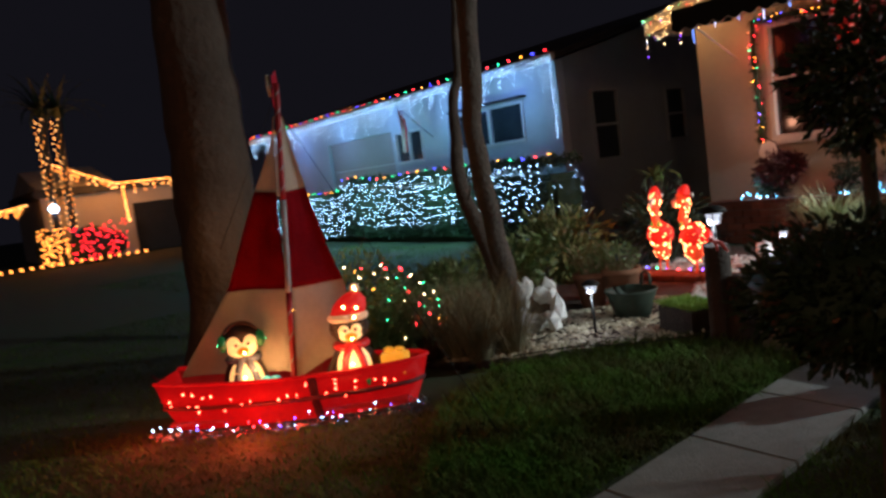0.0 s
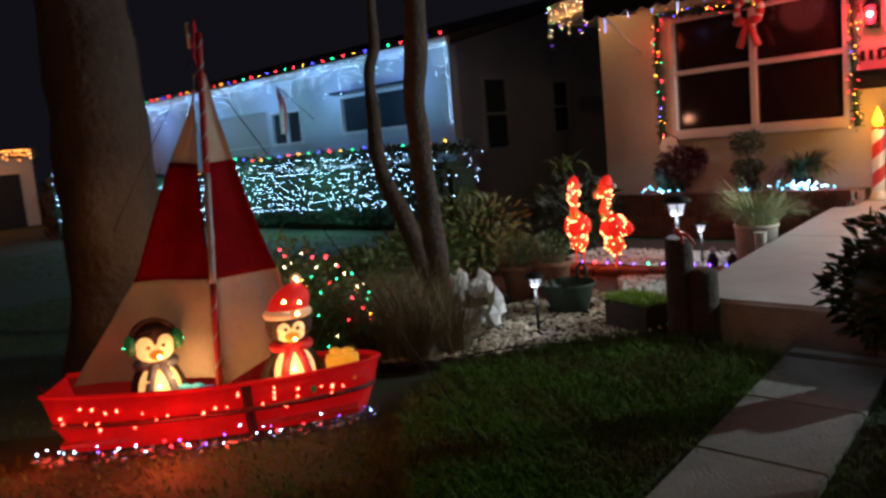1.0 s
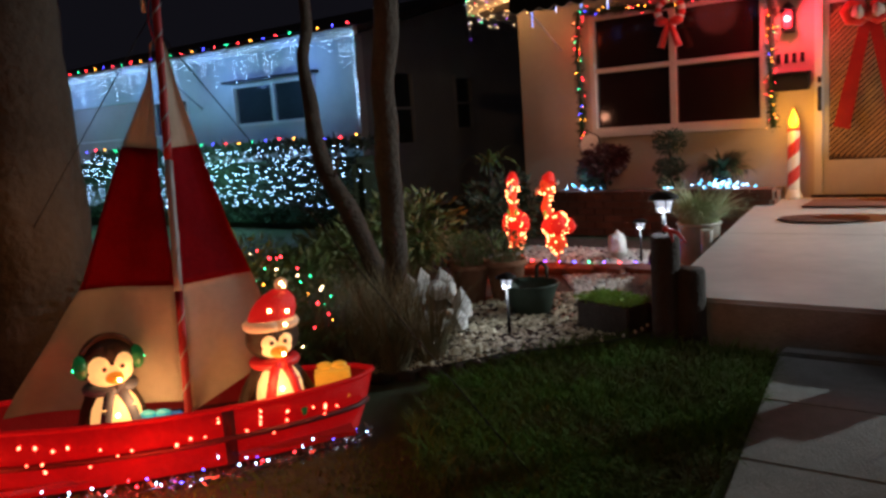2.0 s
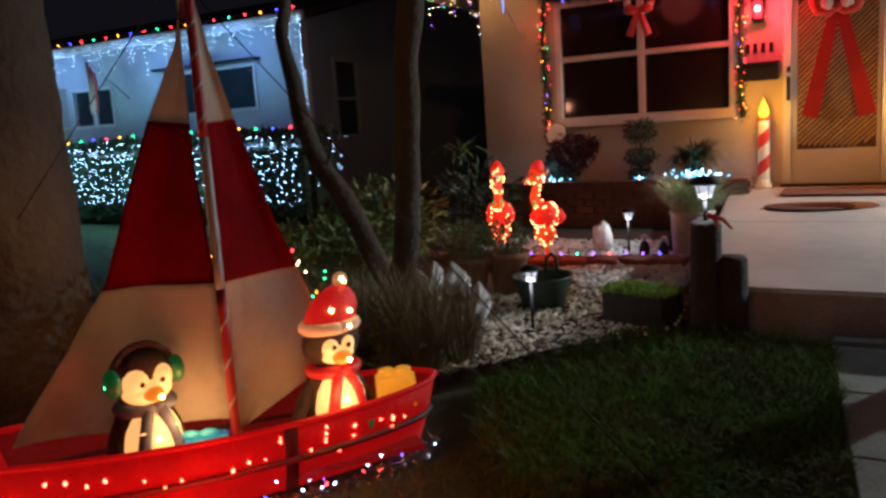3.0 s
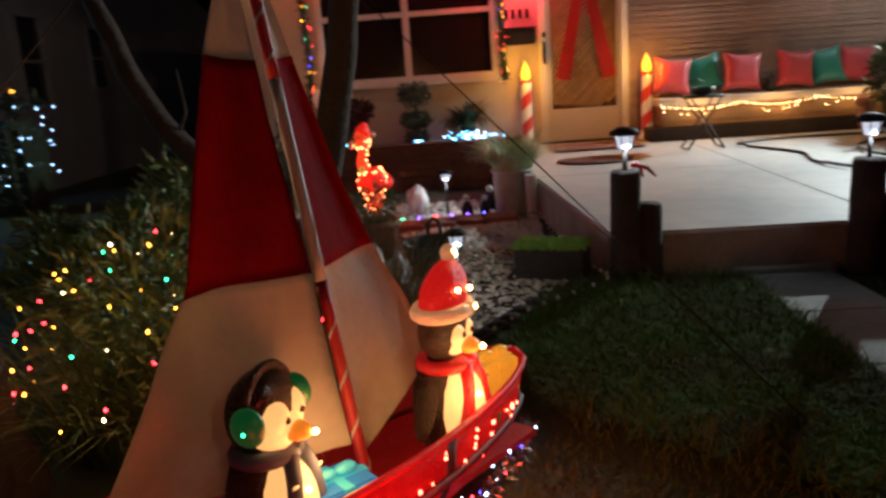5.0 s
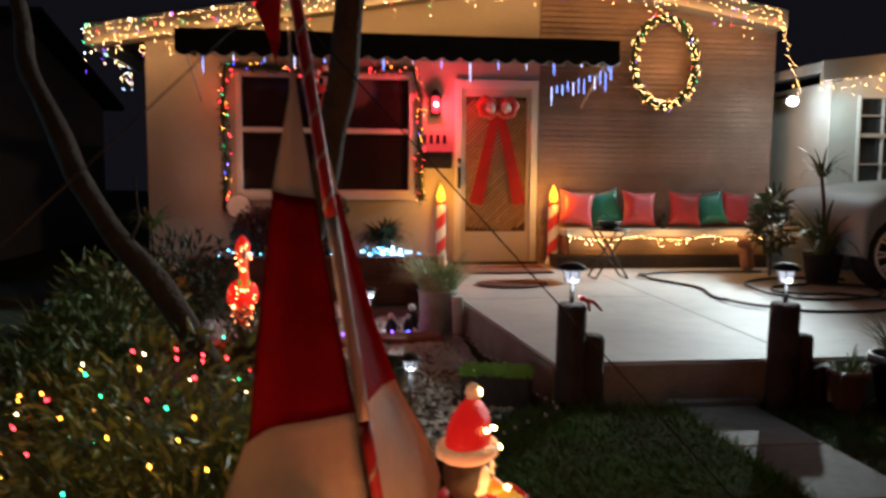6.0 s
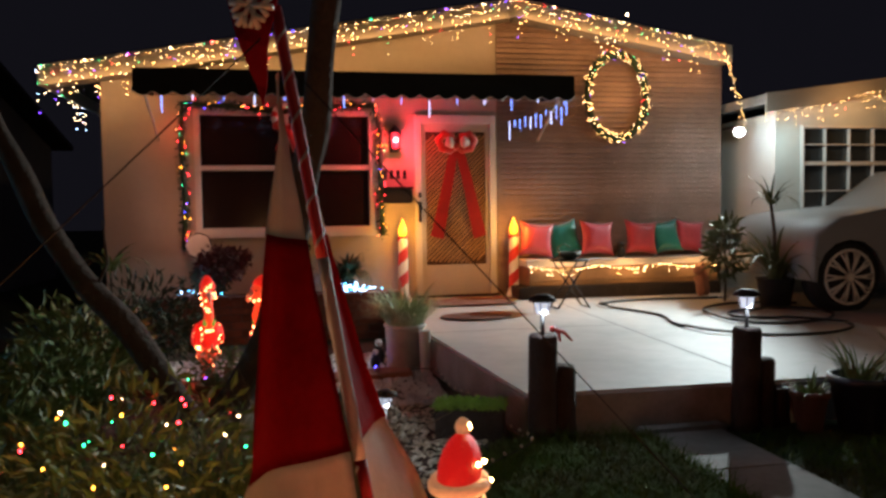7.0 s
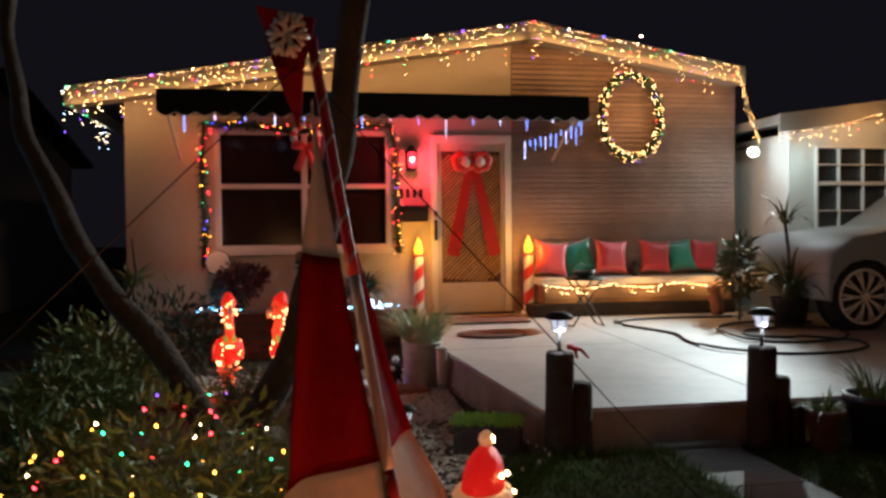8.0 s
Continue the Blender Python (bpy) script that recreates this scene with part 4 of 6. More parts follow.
# ---- neighbour's house with cool white icicles ----
NX, NY = -7.06, 0.62
nb = thing("neighbour_house", "pale low neighbouring house with a long low roof", "house")
for x0, x1, z0, z1 in ((-7.95, NX, G, 2.75), (-9.95, -7.95, G, 1.52), (-9.95, -7.95, 2.24, 2.75), (-11.2, -9.95, G, 2.75), (-12.3, -11.2, G, 1.45), (-12.3, -11.2, 2.15, 2.75), (-12.45, -12.3, G, 2.75), (-15.6, -12.45, 2.2, 2.75), (-19.5, -15.6, G, 2.75)):
    part("wall_panel", box(x0, x1, NY, NY + T, z0, z1), blue_stucco, nb)
# side wall and gable take the stucco with shade in its colour
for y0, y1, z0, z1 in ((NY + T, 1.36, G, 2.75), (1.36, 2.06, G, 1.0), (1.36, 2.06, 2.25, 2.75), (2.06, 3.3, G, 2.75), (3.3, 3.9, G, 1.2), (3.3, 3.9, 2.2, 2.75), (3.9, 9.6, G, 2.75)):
    part("wall_panel", box(NX - T, NX, y0, y1, z0, z1), shaded_stucco, nb)
own = bmesh.new()
a = [own.verts.new((NX - T, y, z)) for y, z in ((NY, 2.75), (9.6, 2.75), (5.1, 3.85))]
b = [own.verts.new((NX, y, z)) for y, z in ((NY, 2.75), (9.6, 2.75), (5.1, 3.85))]
own.faces.new(a)
own.faces.new(b[::-1])
for i in range(3):
    own.faces.new((a[i], a[(i + 1) % 3], b[(i + 1) % 3], b[i]))
bmesh.ops.recalc_face_normals(own, faces=own.faces)
part("gable_panel", own, shaded_stucco, nb)
for s in (0, 1):
    y0, y1 = (NY - 0.35, 5.1) if s == 0 else (5.1, 9.9)
    z0, z1 = (2.72, 3.92) if s == 0 else (3.92, 2.72)
    own = bmesh.new()
    a = [own.verts.new((x, y, z + dz)) for x, y, z, dz in ((-19.8, y0, z0, 0), (NX + .38, y0, z0, 0), (NX + .38, y1, z1, 0), (-19.8, y1, z1, 0), (-19.8, y0, z0, .1), (NX + .38, y0, z0, .1), (NX + .38, y1, z1, .1), (-19.8, y1, z1, .1))]
    for q in ((0, 1, 2, 3), (4, 7, 6, 5), (0, 4, 5, 1), (1, 5, 6, 2), (2, 6, 7, 3), (3, 7, 4, 0)):
        own.faces.new([a[i] for i in q])
    part("roof", own, shingle, nb)
part("gutter", box(-19.8, NX + 0.40, NY - 0.45, NY - 0.352, 2.68, 2.82, 0.02), white_trim, nb)
part("garage_door", box(-15.55, -12.45, NY + 0.06, NY + 0.1, G, 2.2), mat("garage_door_beige", (0.42, 0.37, 0.33), 0.7, vary=0.12, scale=1), nb, "plain beige garage door")
for i in range(3):
    part("door_rib", box(-15.5, -12.5, NY + 0.045, NY + 0.058, 0.38 + i * .55, 0.40 + i * .55), white_trim, nb)


def nb_window(x0, x1, z0, z1, side=False):
    """A two-light window in the neighbour's front (or side) wall."""
    w = new("window")
    w.parent = nb
    c = lambda a, b, d0, d1, e, f: box(a, b, d0, d1, e, f, 0.004) if not side else box(d0, d1, a, b, e, f, 0.004)
    d = (NY - 0.03, NY + 0.09) if not side else (NX - 0.09, NX + 0.03)
    g = (NY + 0.04, NY + 0.05) if not side else (NX - 0.05, NX - 0.04)
    part("pane", c(x0 + .02, x1 - .02, *g, z0 + .02, z1 - .02), glass_blue, w)
    # side frames get the same darkened stucco in place of white trim
    for a, b, e, f in ((x0, x0 + .05, z0, z1), (x1 - .05, x1, z0, z1), (x0 + .05, x1 - .05, z1 - .05, z1), (x0 + .05, x1 - .05, z0, z0 + .05)):
        part("frame", c(a, b, *d, e, f), shaded_stucco if side else white_trim, w)
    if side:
        part("meeting_rail", c(x0 + .05, x1 - .05, NX - 0.036, NX + 0.01, (z0 + z1) / 2 - .02, (z0 + z1) / 2 + .02), shaded_stucco, w)
    else:
        m = (x0 + x1) / 2
        part("mullion", c(m - .04, m + .04, NY - 0.01, NY + 0.036, z0 + .05, z1 - .05), white_trim, w)


nb_window(-9.95, -7.95, 1.52, 2.24)
nb_window(-12.3, -11.2, 1.45, 2.15)
nb_window(1.36, 2.06, 1.0, 2.25, True)
nb_window(3.3, 3.9, 1.2, 2.2, True)
part("window_hood", box(-10.05, -7.85, NY - 0.16, NY - 0.002, 2.27, 2.31, 0.005), black_metal, nb)
icicles("icicle_light_string", [(-19.6, NY - 0.47, 2.74), (-13.4, NY - 0.47, 2.74), (NX + 0.36, NY - 0.47, 2.74), ], "cool white icicle light string along the neighbour's gutter", (b_cool,), (1,), 0.075, (0.08, 0.58), 0.0058, 11, gapping=0.034)
icicles("icicle_light_string", [(NX + 0.36, NY - 0.47, 2.70), (NX + 0.36, NY - 0.44, 1.45)], "cool white light string hanging at the neighbour's house corner", (b_cool,), (1,), 0.045, (0, 0.05), 0.0075, 12)
ridge = thing("bulb_string", "string of large coloured bulbs on the neighbour's gutter", "light string")
rl = [(-19.7, NY - 0.42, 2.87), (NX + 0.36, NY - 0.42, 2.87)]
wire(rl, ridge)
for i, p in enumerate(along(rl, 0.30)):
    bulb(p, (b_red, b_amber, b_blue, b_red, b_green)[i % 5], ridge, 0.0105)

# hedge in front of it, under net lights
hedge = thing("hedge", "clipped dark hedge covered with cool white net lights", "hedge")
hp = []
rng = random.Random(20)
for _ in range(10500):
    x = rng.uniform(-17.2, -6.05)
    h = 1.02 + 0.14 * noise.noise(Vector((x * .7, 0, 0))) + (0.08 if x > -12.6 else -0.10)
    face = rng.random()
    if face < 0.6:
        hp.append(((x, -0.70 + rng.gauss(0, .05), rng.uniform(G + .15, h)), (0, -1, 0.2)))
    else:
        hp.append(((x, rng.uniform(-0.7, 0.1), h + rng.gauss(0, .04)), (0, 0, 1)))
leaves("foliage", hp, 0.055, leaf_dark, hedge, 1.8, 21)
part("core", box(-17.1, -6.12, -0.62, 0.08, G, 0.92, 0.1), leaf_dark, hedge)
net = thing("net_lights", "cool white net lights spread over the hedge", "light string")
pts = []
for i in range(175):
    for j in range(9):
        x = -17.0 + 10.85 * (i + 0.5 * (j % 2)) / 175 + rng.gauss(0, .035)
        h = 1.0 + 0.14 * noise.noise(Vector((x * .7, 0, 0))) + (0.08 if x > -12.6 else -0.10)
        z = h - 0.10 * j + rng.gauss(0, .03)
        if rng.random() < 0.74:
            pts.append((x, -0.79, z))
for k in range(14):
    pts.append((-6.02, rng.uniform(-0.75, 0.1), rng.uniform(0.3, 1.1)))
bulbs_mesh("bulb_chain", pts, 0.0068, b_cool, net)
hb = thing("bulb_string", "coloured bulbs along the top of the hedge", "light string")
for i in range(30):
    x = -14.6 + 8.6 * i / 29
    bulb((x, -0.72, 1.15 + 0.14 * noise.noise(Vector((x * .7, 0, 0))) + (0.08 if x > -12.6 else -0.1)), (b_red, b_amber, b_green, b_blue)[i % 4], hb, 0.010)
lh = thing("hedge", "short dark hedge block with cool net lights", "hedge")
part("core", box(-16.6, -15.6, -2.7, -1.9, G, 1.2, 0.12), leaf_dark, lh)
leaves("foliage", [((rng.uniform(-16.6, -15.55), rng.uniform(-2.75, -1.85), rng.uniform(G, 1.25)), (1, -1, .3)) for _ in range(1500)], 0.06, leaf_dark, lh, 1.8, 22)
bulbs_mesh("bulb_chain", [(-15.5 + rng.gauss(0, .03), rng.uniform(-2.75, -1.85), rng.uniform(.2, 1.3)) for _ in range(120)], 0.009, b_cool, lh)
# striped flag at the neighbour's wall
fg = thing("flag", "furled red and white striped flag on an angled pole", "flag", (-10.9, -0.1, 2.1))
part("pole", tube([(0.1, 0.7, -0.2), (0, 0, 0.45)], 0.015, 6), steel, fg)
for i in range(6):
    part("stripe", tube([(0.02 + i * .035, -0.02 * (i % 2), 0.42 - .04 * i), (0.0 + i * .03, 0.03, 0.0), (0.03 + i * .022, 0, -0.45)], [0.02, 0.03, 0.022], 6), red_ribbon if i % 2 else white_trim, fg)

# ---- far house under amber lights ----
fx = -23.0
fh = thing("far_house", "far low house outlined by amber light strings", "house")
part("wall", box(fx - 6, fx, -5.2, -0.7, G, 1.9), stucco, fh)
# no real opening: a black sheet on the wall paints the carport's inner darkness
part("carport_opening", box(fx + 0.01, fx + 0.05, -2.65, -1.1, G, 1.45), black_plastic, fh)
part("roof", box(fx - 6.3, fx + 0.35, -5.4, -0.6, 1.9, 2.15, 0.05), shingle, fh)
part("gable", quad_prism(None, [(fx - 6, 2.15), (fx + .3, 2.15), (fx - 3, 2.9)], -5.3, -3.1), stucco, fh)
icicles("amber_light_string", [(fx + .4, -5.0, 2.92), (fx + .4, -3.15, 2.1), (fx + .4, -0.85, 2.1)], "amber icicle light string along the far roof", (b_far, b_farw), (65, 35), 0.06, (0.05, 0.36), 0.03, 31, gapping=0.05)
icicles("amber_light_string", [(fx + .4, -2.95, 2.0), (fx + .4, -2.9, 0.9)], "amber light string on a far house post", (b_far, b_farw), (65, 35), 0.05, (0, 0.1), 0.032, 32)
icicles("amber_light_string", [(fx + .4, -7.0, 1.55), (fx + .4, -5.6, 1.75)], "amber light string on a far low roof", (b_far, b_farw), (65, 35), 0.06, (0, 0.3), 0.03, 33)
for x, y in ((fx + 1, -5.02), (fx + 0.7, -4.55)):
    p = thing("palm_tree", "slim palm trunk wrapped in warm lights", "palm", (x, y, G))
    part("trunk", tube([(0, 0, 0), (0.03, 0.02, 2.0), (0.02, 0.1, 4.2)], [0.12, 0.09, 0.08], 8), bark_dark, p)
    bulbs_mesh("bulb_chain", [(0.13 * math.cos(i * 1.7), 0.13 * math.sin(i * 1.7), 0.9 + 0.042 * i) for i in range(80)], 0.02, [b_farw, b_far], p, [i % 2 for i in range(80)])
    blades("crown", rosette(0, 0.1, 4.2, 26, 5, 0.05), 1.5, 0.12, leaf_dark, p, 6, 1.2, 4)
for y0, y1, m, lab in ((-4.9, -3.4, b_farred, "round dark bush under red net lights"), (-5.7, -4.95, b_far, "round dark bush under amber net lights")):
    bsh = thing("lit_bush", lab, "bush", (fx + 1.6, (y0 + y1) / 2, G))
    part("core", ball((0, 0, 0.5), 1, sub=3, squash=(.45, (y1 - y0) / 2, .55), rough=.2), leaf_dark, bsh)
    bulbs_mesh("bulb_chain", [(0.47, rng.uniform(y0, y1) - (y0 + y1) / 2, rng.uniform(0.1, 1.1)) for _ in range(110)], 0.026, m, bsh)
pl_ = thing("path_light_string", "row of warm bulbs along the far kerb", "light string")
for i in range(18):
    bulb((fx + 2.2, -7.2 + 4.2 * i / 17, G + 0.12), b_far, pl_, 0.04)
fsp = thing("far_spotlight", "small white spotlight at the far house", "spotlight", (fx + 1.2, -5.05, 1.55))
part("lens", ball((0, 0, 0), 0.12, sub=2), b_cool, fsp)
part("stake", tube([(0, 0, -0.1), (0, 0, -1.65)], 0.02, 6), black_metal, fsp)


# ---- trees ----
def gnarl(points, radii, seed, n=14, amp=0.05, sub=6):
    """A trunk or limb: a rough tapered tube through points."""
    P = smooth_line([(*p, r) for p, r in zip(points, radii)], sub)
    own = tube([p[:3] for p in P], [p[3] for p in P], n)
    for v in own.verts:
        q = v.co * 3.1 + Vector((seed, 0, 0))
        v.co += Vector((noise.noise(q), noise.noise(q + Vector((9, 0, 0))), 0.3 * noise.noise(q + Vector((0, 9, 0))))) * amp
    return own


big = thing("big_tree", "thick old tree trunk with furrowed bark behind the boat", "tree", (-3.05, -6.74, G))
part("trunk", gnarl([(-0.02, -0.02, -0.05), (0, 0, 0.25), (0.01, 0.02, 0.9), (0.01, 0.05, 2.0), (-0.02, 0.08, 3.4), (-0.2, 0.1, 4.6)], [0.36, 0.30, 0.26, 0.26, 0.255, 0.26], 1, 22, 0.06), bark, big)
part("root_lobe", gnarl([(0.20, 0.14, -0.05), (0.15, 0.14, 0.35), (0.11, 0.15, 1.1), (0.10, 0.14, 1.7), (0.04, 0.08, 2.4)], [0.16, 0.14, 0.13, 0.12, 0.06], 4, 12, 0.04), bark, big)
part("limb", gnarl([(-0.2, 0.1, 4.3), (-0.9, -0.3, 5.5), (-1.8, -0.6, 6.6)], [0.2, 0.14, 0.07], 2), bark, big)
part("limb", gnarl([(-0.2, 0.1, 4.4), (0.5, 0.5, 5.6), (1.0, 0.9, 6.8)], [0.18, 0.13, 0.06], 3), bark, big)
leaves("crown", crown([(-1.8, -0.6, 6.9, 1.4, .7), (1.0, 0.9, 7.0, 1.5, .7), (-0.3, 0.2, 7.6, 1.5, .7)], 5000, 3), 0.08, leaf_dark, big, 2, 4)

sm = thing("slim_tree", "slim leaning tree with two bare stems in the gravel bed", "tree")
part("stem", gnarl([(-2.32, -4.68, -0.14), (-2.22, -4.78, 0.2), (-2.02, -5.03, 0.6), (-1.90, -5.18, 1.0), (-1.80, -5.28, 1.4), (-1.73, -5.30, 1.85), (-1.62, -5.30, 2.6), (-1.5, -5.25, 3.8)], [0.12, 0.09, 0.075, 0.07, 0.068, 0.068, 0.065, 0.05], 7, 12, 0.025), bark_dark, sm)
part("fork", gnarl([(-2.30, -4.68, 0.0), (-2.48, -4.69, 0.34), (-2.71, -4.66, 0.68), (-2.91, -4.61, 0.92), (-3.08, -4.51, 1.15), (-3.27, -4.38, 1.46), (-3.45, -4.21, 1.80), (-3.56, -4.03, 2.08), (-3.62, -3.93, 2.6), (-3.5, -3.9, 3.6)], [0.08, 0.072, 0.066, 0.062, 0.06, 0.056, 0.05, 0.045, 0.042, 0.035], 8, 12, 0.025), bark_dark, sm)
part("twig", tube([(-2.86, -4.63, 0.85), (-2.79, -4.63, 1.0), (-2.81, -4.63, 1.22)], [0.012, 0.009, 0.004], 6), bark_dark, sm)
leaves("crown", crown([(-3.3, -4.0, 4.1, 0.9, .7), (-1.5, -5.2, 4.6, 1.1, .7)], 2200, 8), 0.06, leaf_dark, sm, 2, 9)

# ---- the sailing boat decoration ----
S, U, V = Vector((-2.118, -7.45, 0)), Vector((0.704, 0.71, 0)), Vector((-0.71, 0.704, 0))
LEN = 1.50


HU, HV = Vector((0.62, 0.785, 0)), Vector((-0.785, 0.62, 0))


def bp(a, v, z):
    """A place from metres along the boat, metres to its far side, and height."""
    return S + HU * a + HV * v + Vector((0, 0, z))


boat = thing("sailboat", "lighted red toy sailboat with red and white sails on the lawn", "boat")


def beam(f):
    return 0.235 * (math.sin(math.pi * min(1, (0.16 + 0.84 * f))) ** 0.5) * (1 if f < .995 else 0.2) + 0.004


def hull_side(side):
    own = bmesh.new()
    rows = []
    n = 28
    for i in range(n + 1):
        f = i / n
        a = LEN * f
        g = 0.215 - 0.016 * math.sin(math.pi * f) - 0.034 * f
        b = beam(f)
        rake = 0.10 * (f - .5) * 2
        low = max(0.02, b * 0.62)
        rows.append([own.verts.new(bp(a, side * b, g)), own.verts.new(bp(a - rake * .35, side * (b * .92), g * .42 - 0.02)), own.verts.new(bp(a - rake * .9, side * low, -0.075))])
    for p, q in zip(rows, rows[1:]):
        for k in range(2):
            own.faces.new((p[k], q[k], q[k + 1], p[k + 1])).smooth = True
    bmesh.ops.solidify(own, geom=own.faces[:], thickness=0.008)
    return own, [r[0].co.copy() for r in rows], [r[1].co.copy() for r in rows]


# far side and deck: darker base, with less bulb light put in as emission
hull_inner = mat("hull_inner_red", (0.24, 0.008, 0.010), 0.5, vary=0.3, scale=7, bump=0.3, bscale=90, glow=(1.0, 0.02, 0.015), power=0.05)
gun = {}
for s, nm in ((-1, "near_side"), (1, "far_side")):
    own, top_line, mid_line = hull_side(s)
    gun[s] = (top_line, mid_line)
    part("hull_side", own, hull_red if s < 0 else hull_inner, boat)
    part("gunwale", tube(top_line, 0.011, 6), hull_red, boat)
    part("rub_rail", tube([p + HV * s * 0.008 for p in mid_line], 0.013, 6), hull_dark, boat, "dark tinsel rub rail")
# narrow dark strip down the near side of the hull amidships
own = bmesh.new()
strip_rows = []
for f in (0.580, 0.590, 0.600, 0.610):
    b, g = beam(f) + 0.006, 0.215 - 0.016 * math.sin(math.pi * f) - 0.034 * f
    strip_rows.append([own.verts.new(bp(LEN * f, -b, g + 0.008)), own.verts.new(bp(LEN * f, -b * .93, g * .42 - 0.02)), own.verts.new(bp(LEN * f, -b * .64, -0.075))])
for a, b in zip(strip_rows, strip_rows[1:]):
    for k in range(2):
        own.faces.new((a[k], b[k], b[k + 1], a[k + 1])).smooth = True
bmesh.ops.solidify(own, geom=own.faces[:], thickness=0.004)
part("hull_seam", own, hull_dark, boat, "narrow dark red strip amidships")
own = bmesh.new()
c = [own.verts.new(bp(a, s * w, z)) for a, s, w, z in ((0, -1, beam(0), .213), (0, 1, beam(0), .213), (.088, 1, beam(0) * .62, -.07), (.088, -1, beam(0) * .62, -.07))]
own.faces.new(c)
bmesh.ops.solidify(own, geom=own.faces[:], thickness=0.01)
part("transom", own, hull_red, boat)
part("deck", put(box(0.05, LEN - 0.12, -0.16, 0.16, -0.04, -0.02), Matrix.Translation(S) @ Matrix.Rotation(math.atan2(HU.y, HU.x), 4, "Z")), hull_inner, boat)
part("stay", tube([bp(0, -0.03, .21), bp(-0.04, 0, .19), bp(-0.10, .05, .215)], 0.008, 6), hull_dark, boat)
# mast and stripes
M0, M1 = Vector((-1.603, -6.915, -0.03)), Vector((-1.893, -6.620, 1.80))


def mast(z):
    return M0.lerp(M1, (z - M0.z) / (M1.z - M0.z))


for z0, z1, m, m2, pitch in ((-0.02, 0.60, foil_red, foil_silver, 0.13), (0.60, 1.12, foil_silver, foil_silver, 0.4), (1.12, 1.80, foil_red, foil_silver, 0.11)):
    part("pole", tube([mast(z0 + (z1 - z0) * k / 8) for k in range(9)], 0.0165, 10), m, boat)
    hx = []
    for k in range(int((z1 - z0) / 0.008)):
        z = z0 + 0.008 * k
        w = 2 * math.pi * z / pitch
        hx.append(mast(z) + U * 0.0125 * math.cos(w) + V * 0.0125 * math.sin(w))
    part("foil_stripe", tube(hx, 0.0062, 5), m2, boat)
nrm = -V * 0.97 - Vector((0, 0, 0.2))


MAIN_Z, MAIN_U = (0.14, 0.25, 0.38, 0.45, 0.52, 0.64, 0.91, 1.17, 1.42, 1.64), (0.70, 0.635, 0.54, 0.49, 0.447, 0.362, 0.272, 0.178, 0.065, 0.015)
JIB_Z, JIB_U, JIB_V = (0.12, 0.24, 0.34, 0.45, 0.60, 0.80, 1.10, 1.40, 1.62), (0.03, 0.27, 0.335, 0.335, 0.288, 0.215, 0.130, 0.055, 0.015), (0.0, 0.02, 0.04, 0.07, 0.115, 0.10, 0.07, 0.03, 0.0)


def main_edge(z):
    return -float(np.interp(z, MAIN_Z, MAIN_U)), 0.0


def jib_edge(z):
    return float(np.interp(z, JIB_Z, JIB_U)), float(np.interp(z, JIB_Z, JIB_V))


def sail(name, edge, z0, z1, material, wave, off):
    own = bmesh.new()
    n, m = max(3, int((z1 - z0) / 0.03)), 14
    rows = []
    for i in range(n + 1):
        z = z0 + (z1 - z0) * i / n
        row = []
        eu, ev = edge(z)
        s = 1 if eu > 0 else -1
        for k in range(m + 1):
            f = k / m
            gap = 0.012 + (0.028 * min(1, max(0, (z - 0.62) / 0.4)) if s < 0 else 0)
            e = eu * f + s * gap * (1 - f)
            zz = z + (0.02 * f if s < 0 else 0.01 * f)
            bulge = 0.04 * math.sin(math.pi * f) * min(1, (1.7 - z)) + 0.010 * math.sin(f * wave + z * 3) * (1.7 - z) + 0.004 * noise.noise(Vector((f * 9, z * 7, s)))
            row.append(own.verts.new(mast(zz) + U * e + V * (bulge * (0.6 if s > 0 else 1) + off + ev * f)))
        rows.append(row)
    for a, b in zip(rows, rows[1:]):
        for k in range(m):
            own.faces.new((a[k], a[k + 1], b[k + 1], b[k])).smooth = True
    bmesh.ops.solidify(own, geom=own.faces[:], thickness=0.003)
    return part(name, own, material, boat)


for name, edge, wv, off in (("main_sail", main_edge, 9, 0.01), ("jib_sail", jib_edge, 7, 0.015)):
    sail(name, edge, 0.165 if edge is main_edge else 0.12, 0.625, white_cloth, wv, off)
    sail(name, edge, 0.62, 1.17, red_cloth, wv, off - 0.004)
    sail(name, edge, 1.165, 1.60, white_cloth, wv, off)
# pennant with a snowflake at the mast head
W = Vector((-0.85, 0.53, 0))
PN = Vector((-0.53, -0.85, 0))
pen = [Vector((-2.035, -6.52, 1.905)), Vector((-1.868, -6.63, 1.845)), Vector((-1.918, -6.60, 1.53))]
own = bmesh.new()
own.faces.new([own.verts.new(p + PN * 0.03) for p in pen])
bmesh.ops.subdivide_edges(own, edges=own.edges[:], cuts=5, use_grid_fill=True)
for v in own.verts:
    v.co += PN * 0.010 * math.sin(v.co.z * 23)
bmesh.ops.solidify(own, geom=own.faces[:], thickness=0.003)
pn = part("pennant", own, red_cloth, boat, "red pennant with a white snowflake")
ctr = (pen[0] * 0.9 + pen[1] * 1.5 + pen[2] * .6) / 3 + PN * 0.055
for i in range(6):
    a = math.pi * i / 3 + 0.2
    d = W * math.cos(a) + Vector((0, 0, math.sin(a)))
    e = W * -math.sin(a) + Vector((0, 0, math.cos(a)))
    bm = tube([ctr, ctr + d * 0.068], 0.0085, 6)
    for k in (-1, 1):
        tube([ctr + d * 0.030, ctr + d * 0.056 + e * k * 0.024], 0.0075, 6, bm)
    part("snowflake_arm", bm, white_trim, pn)
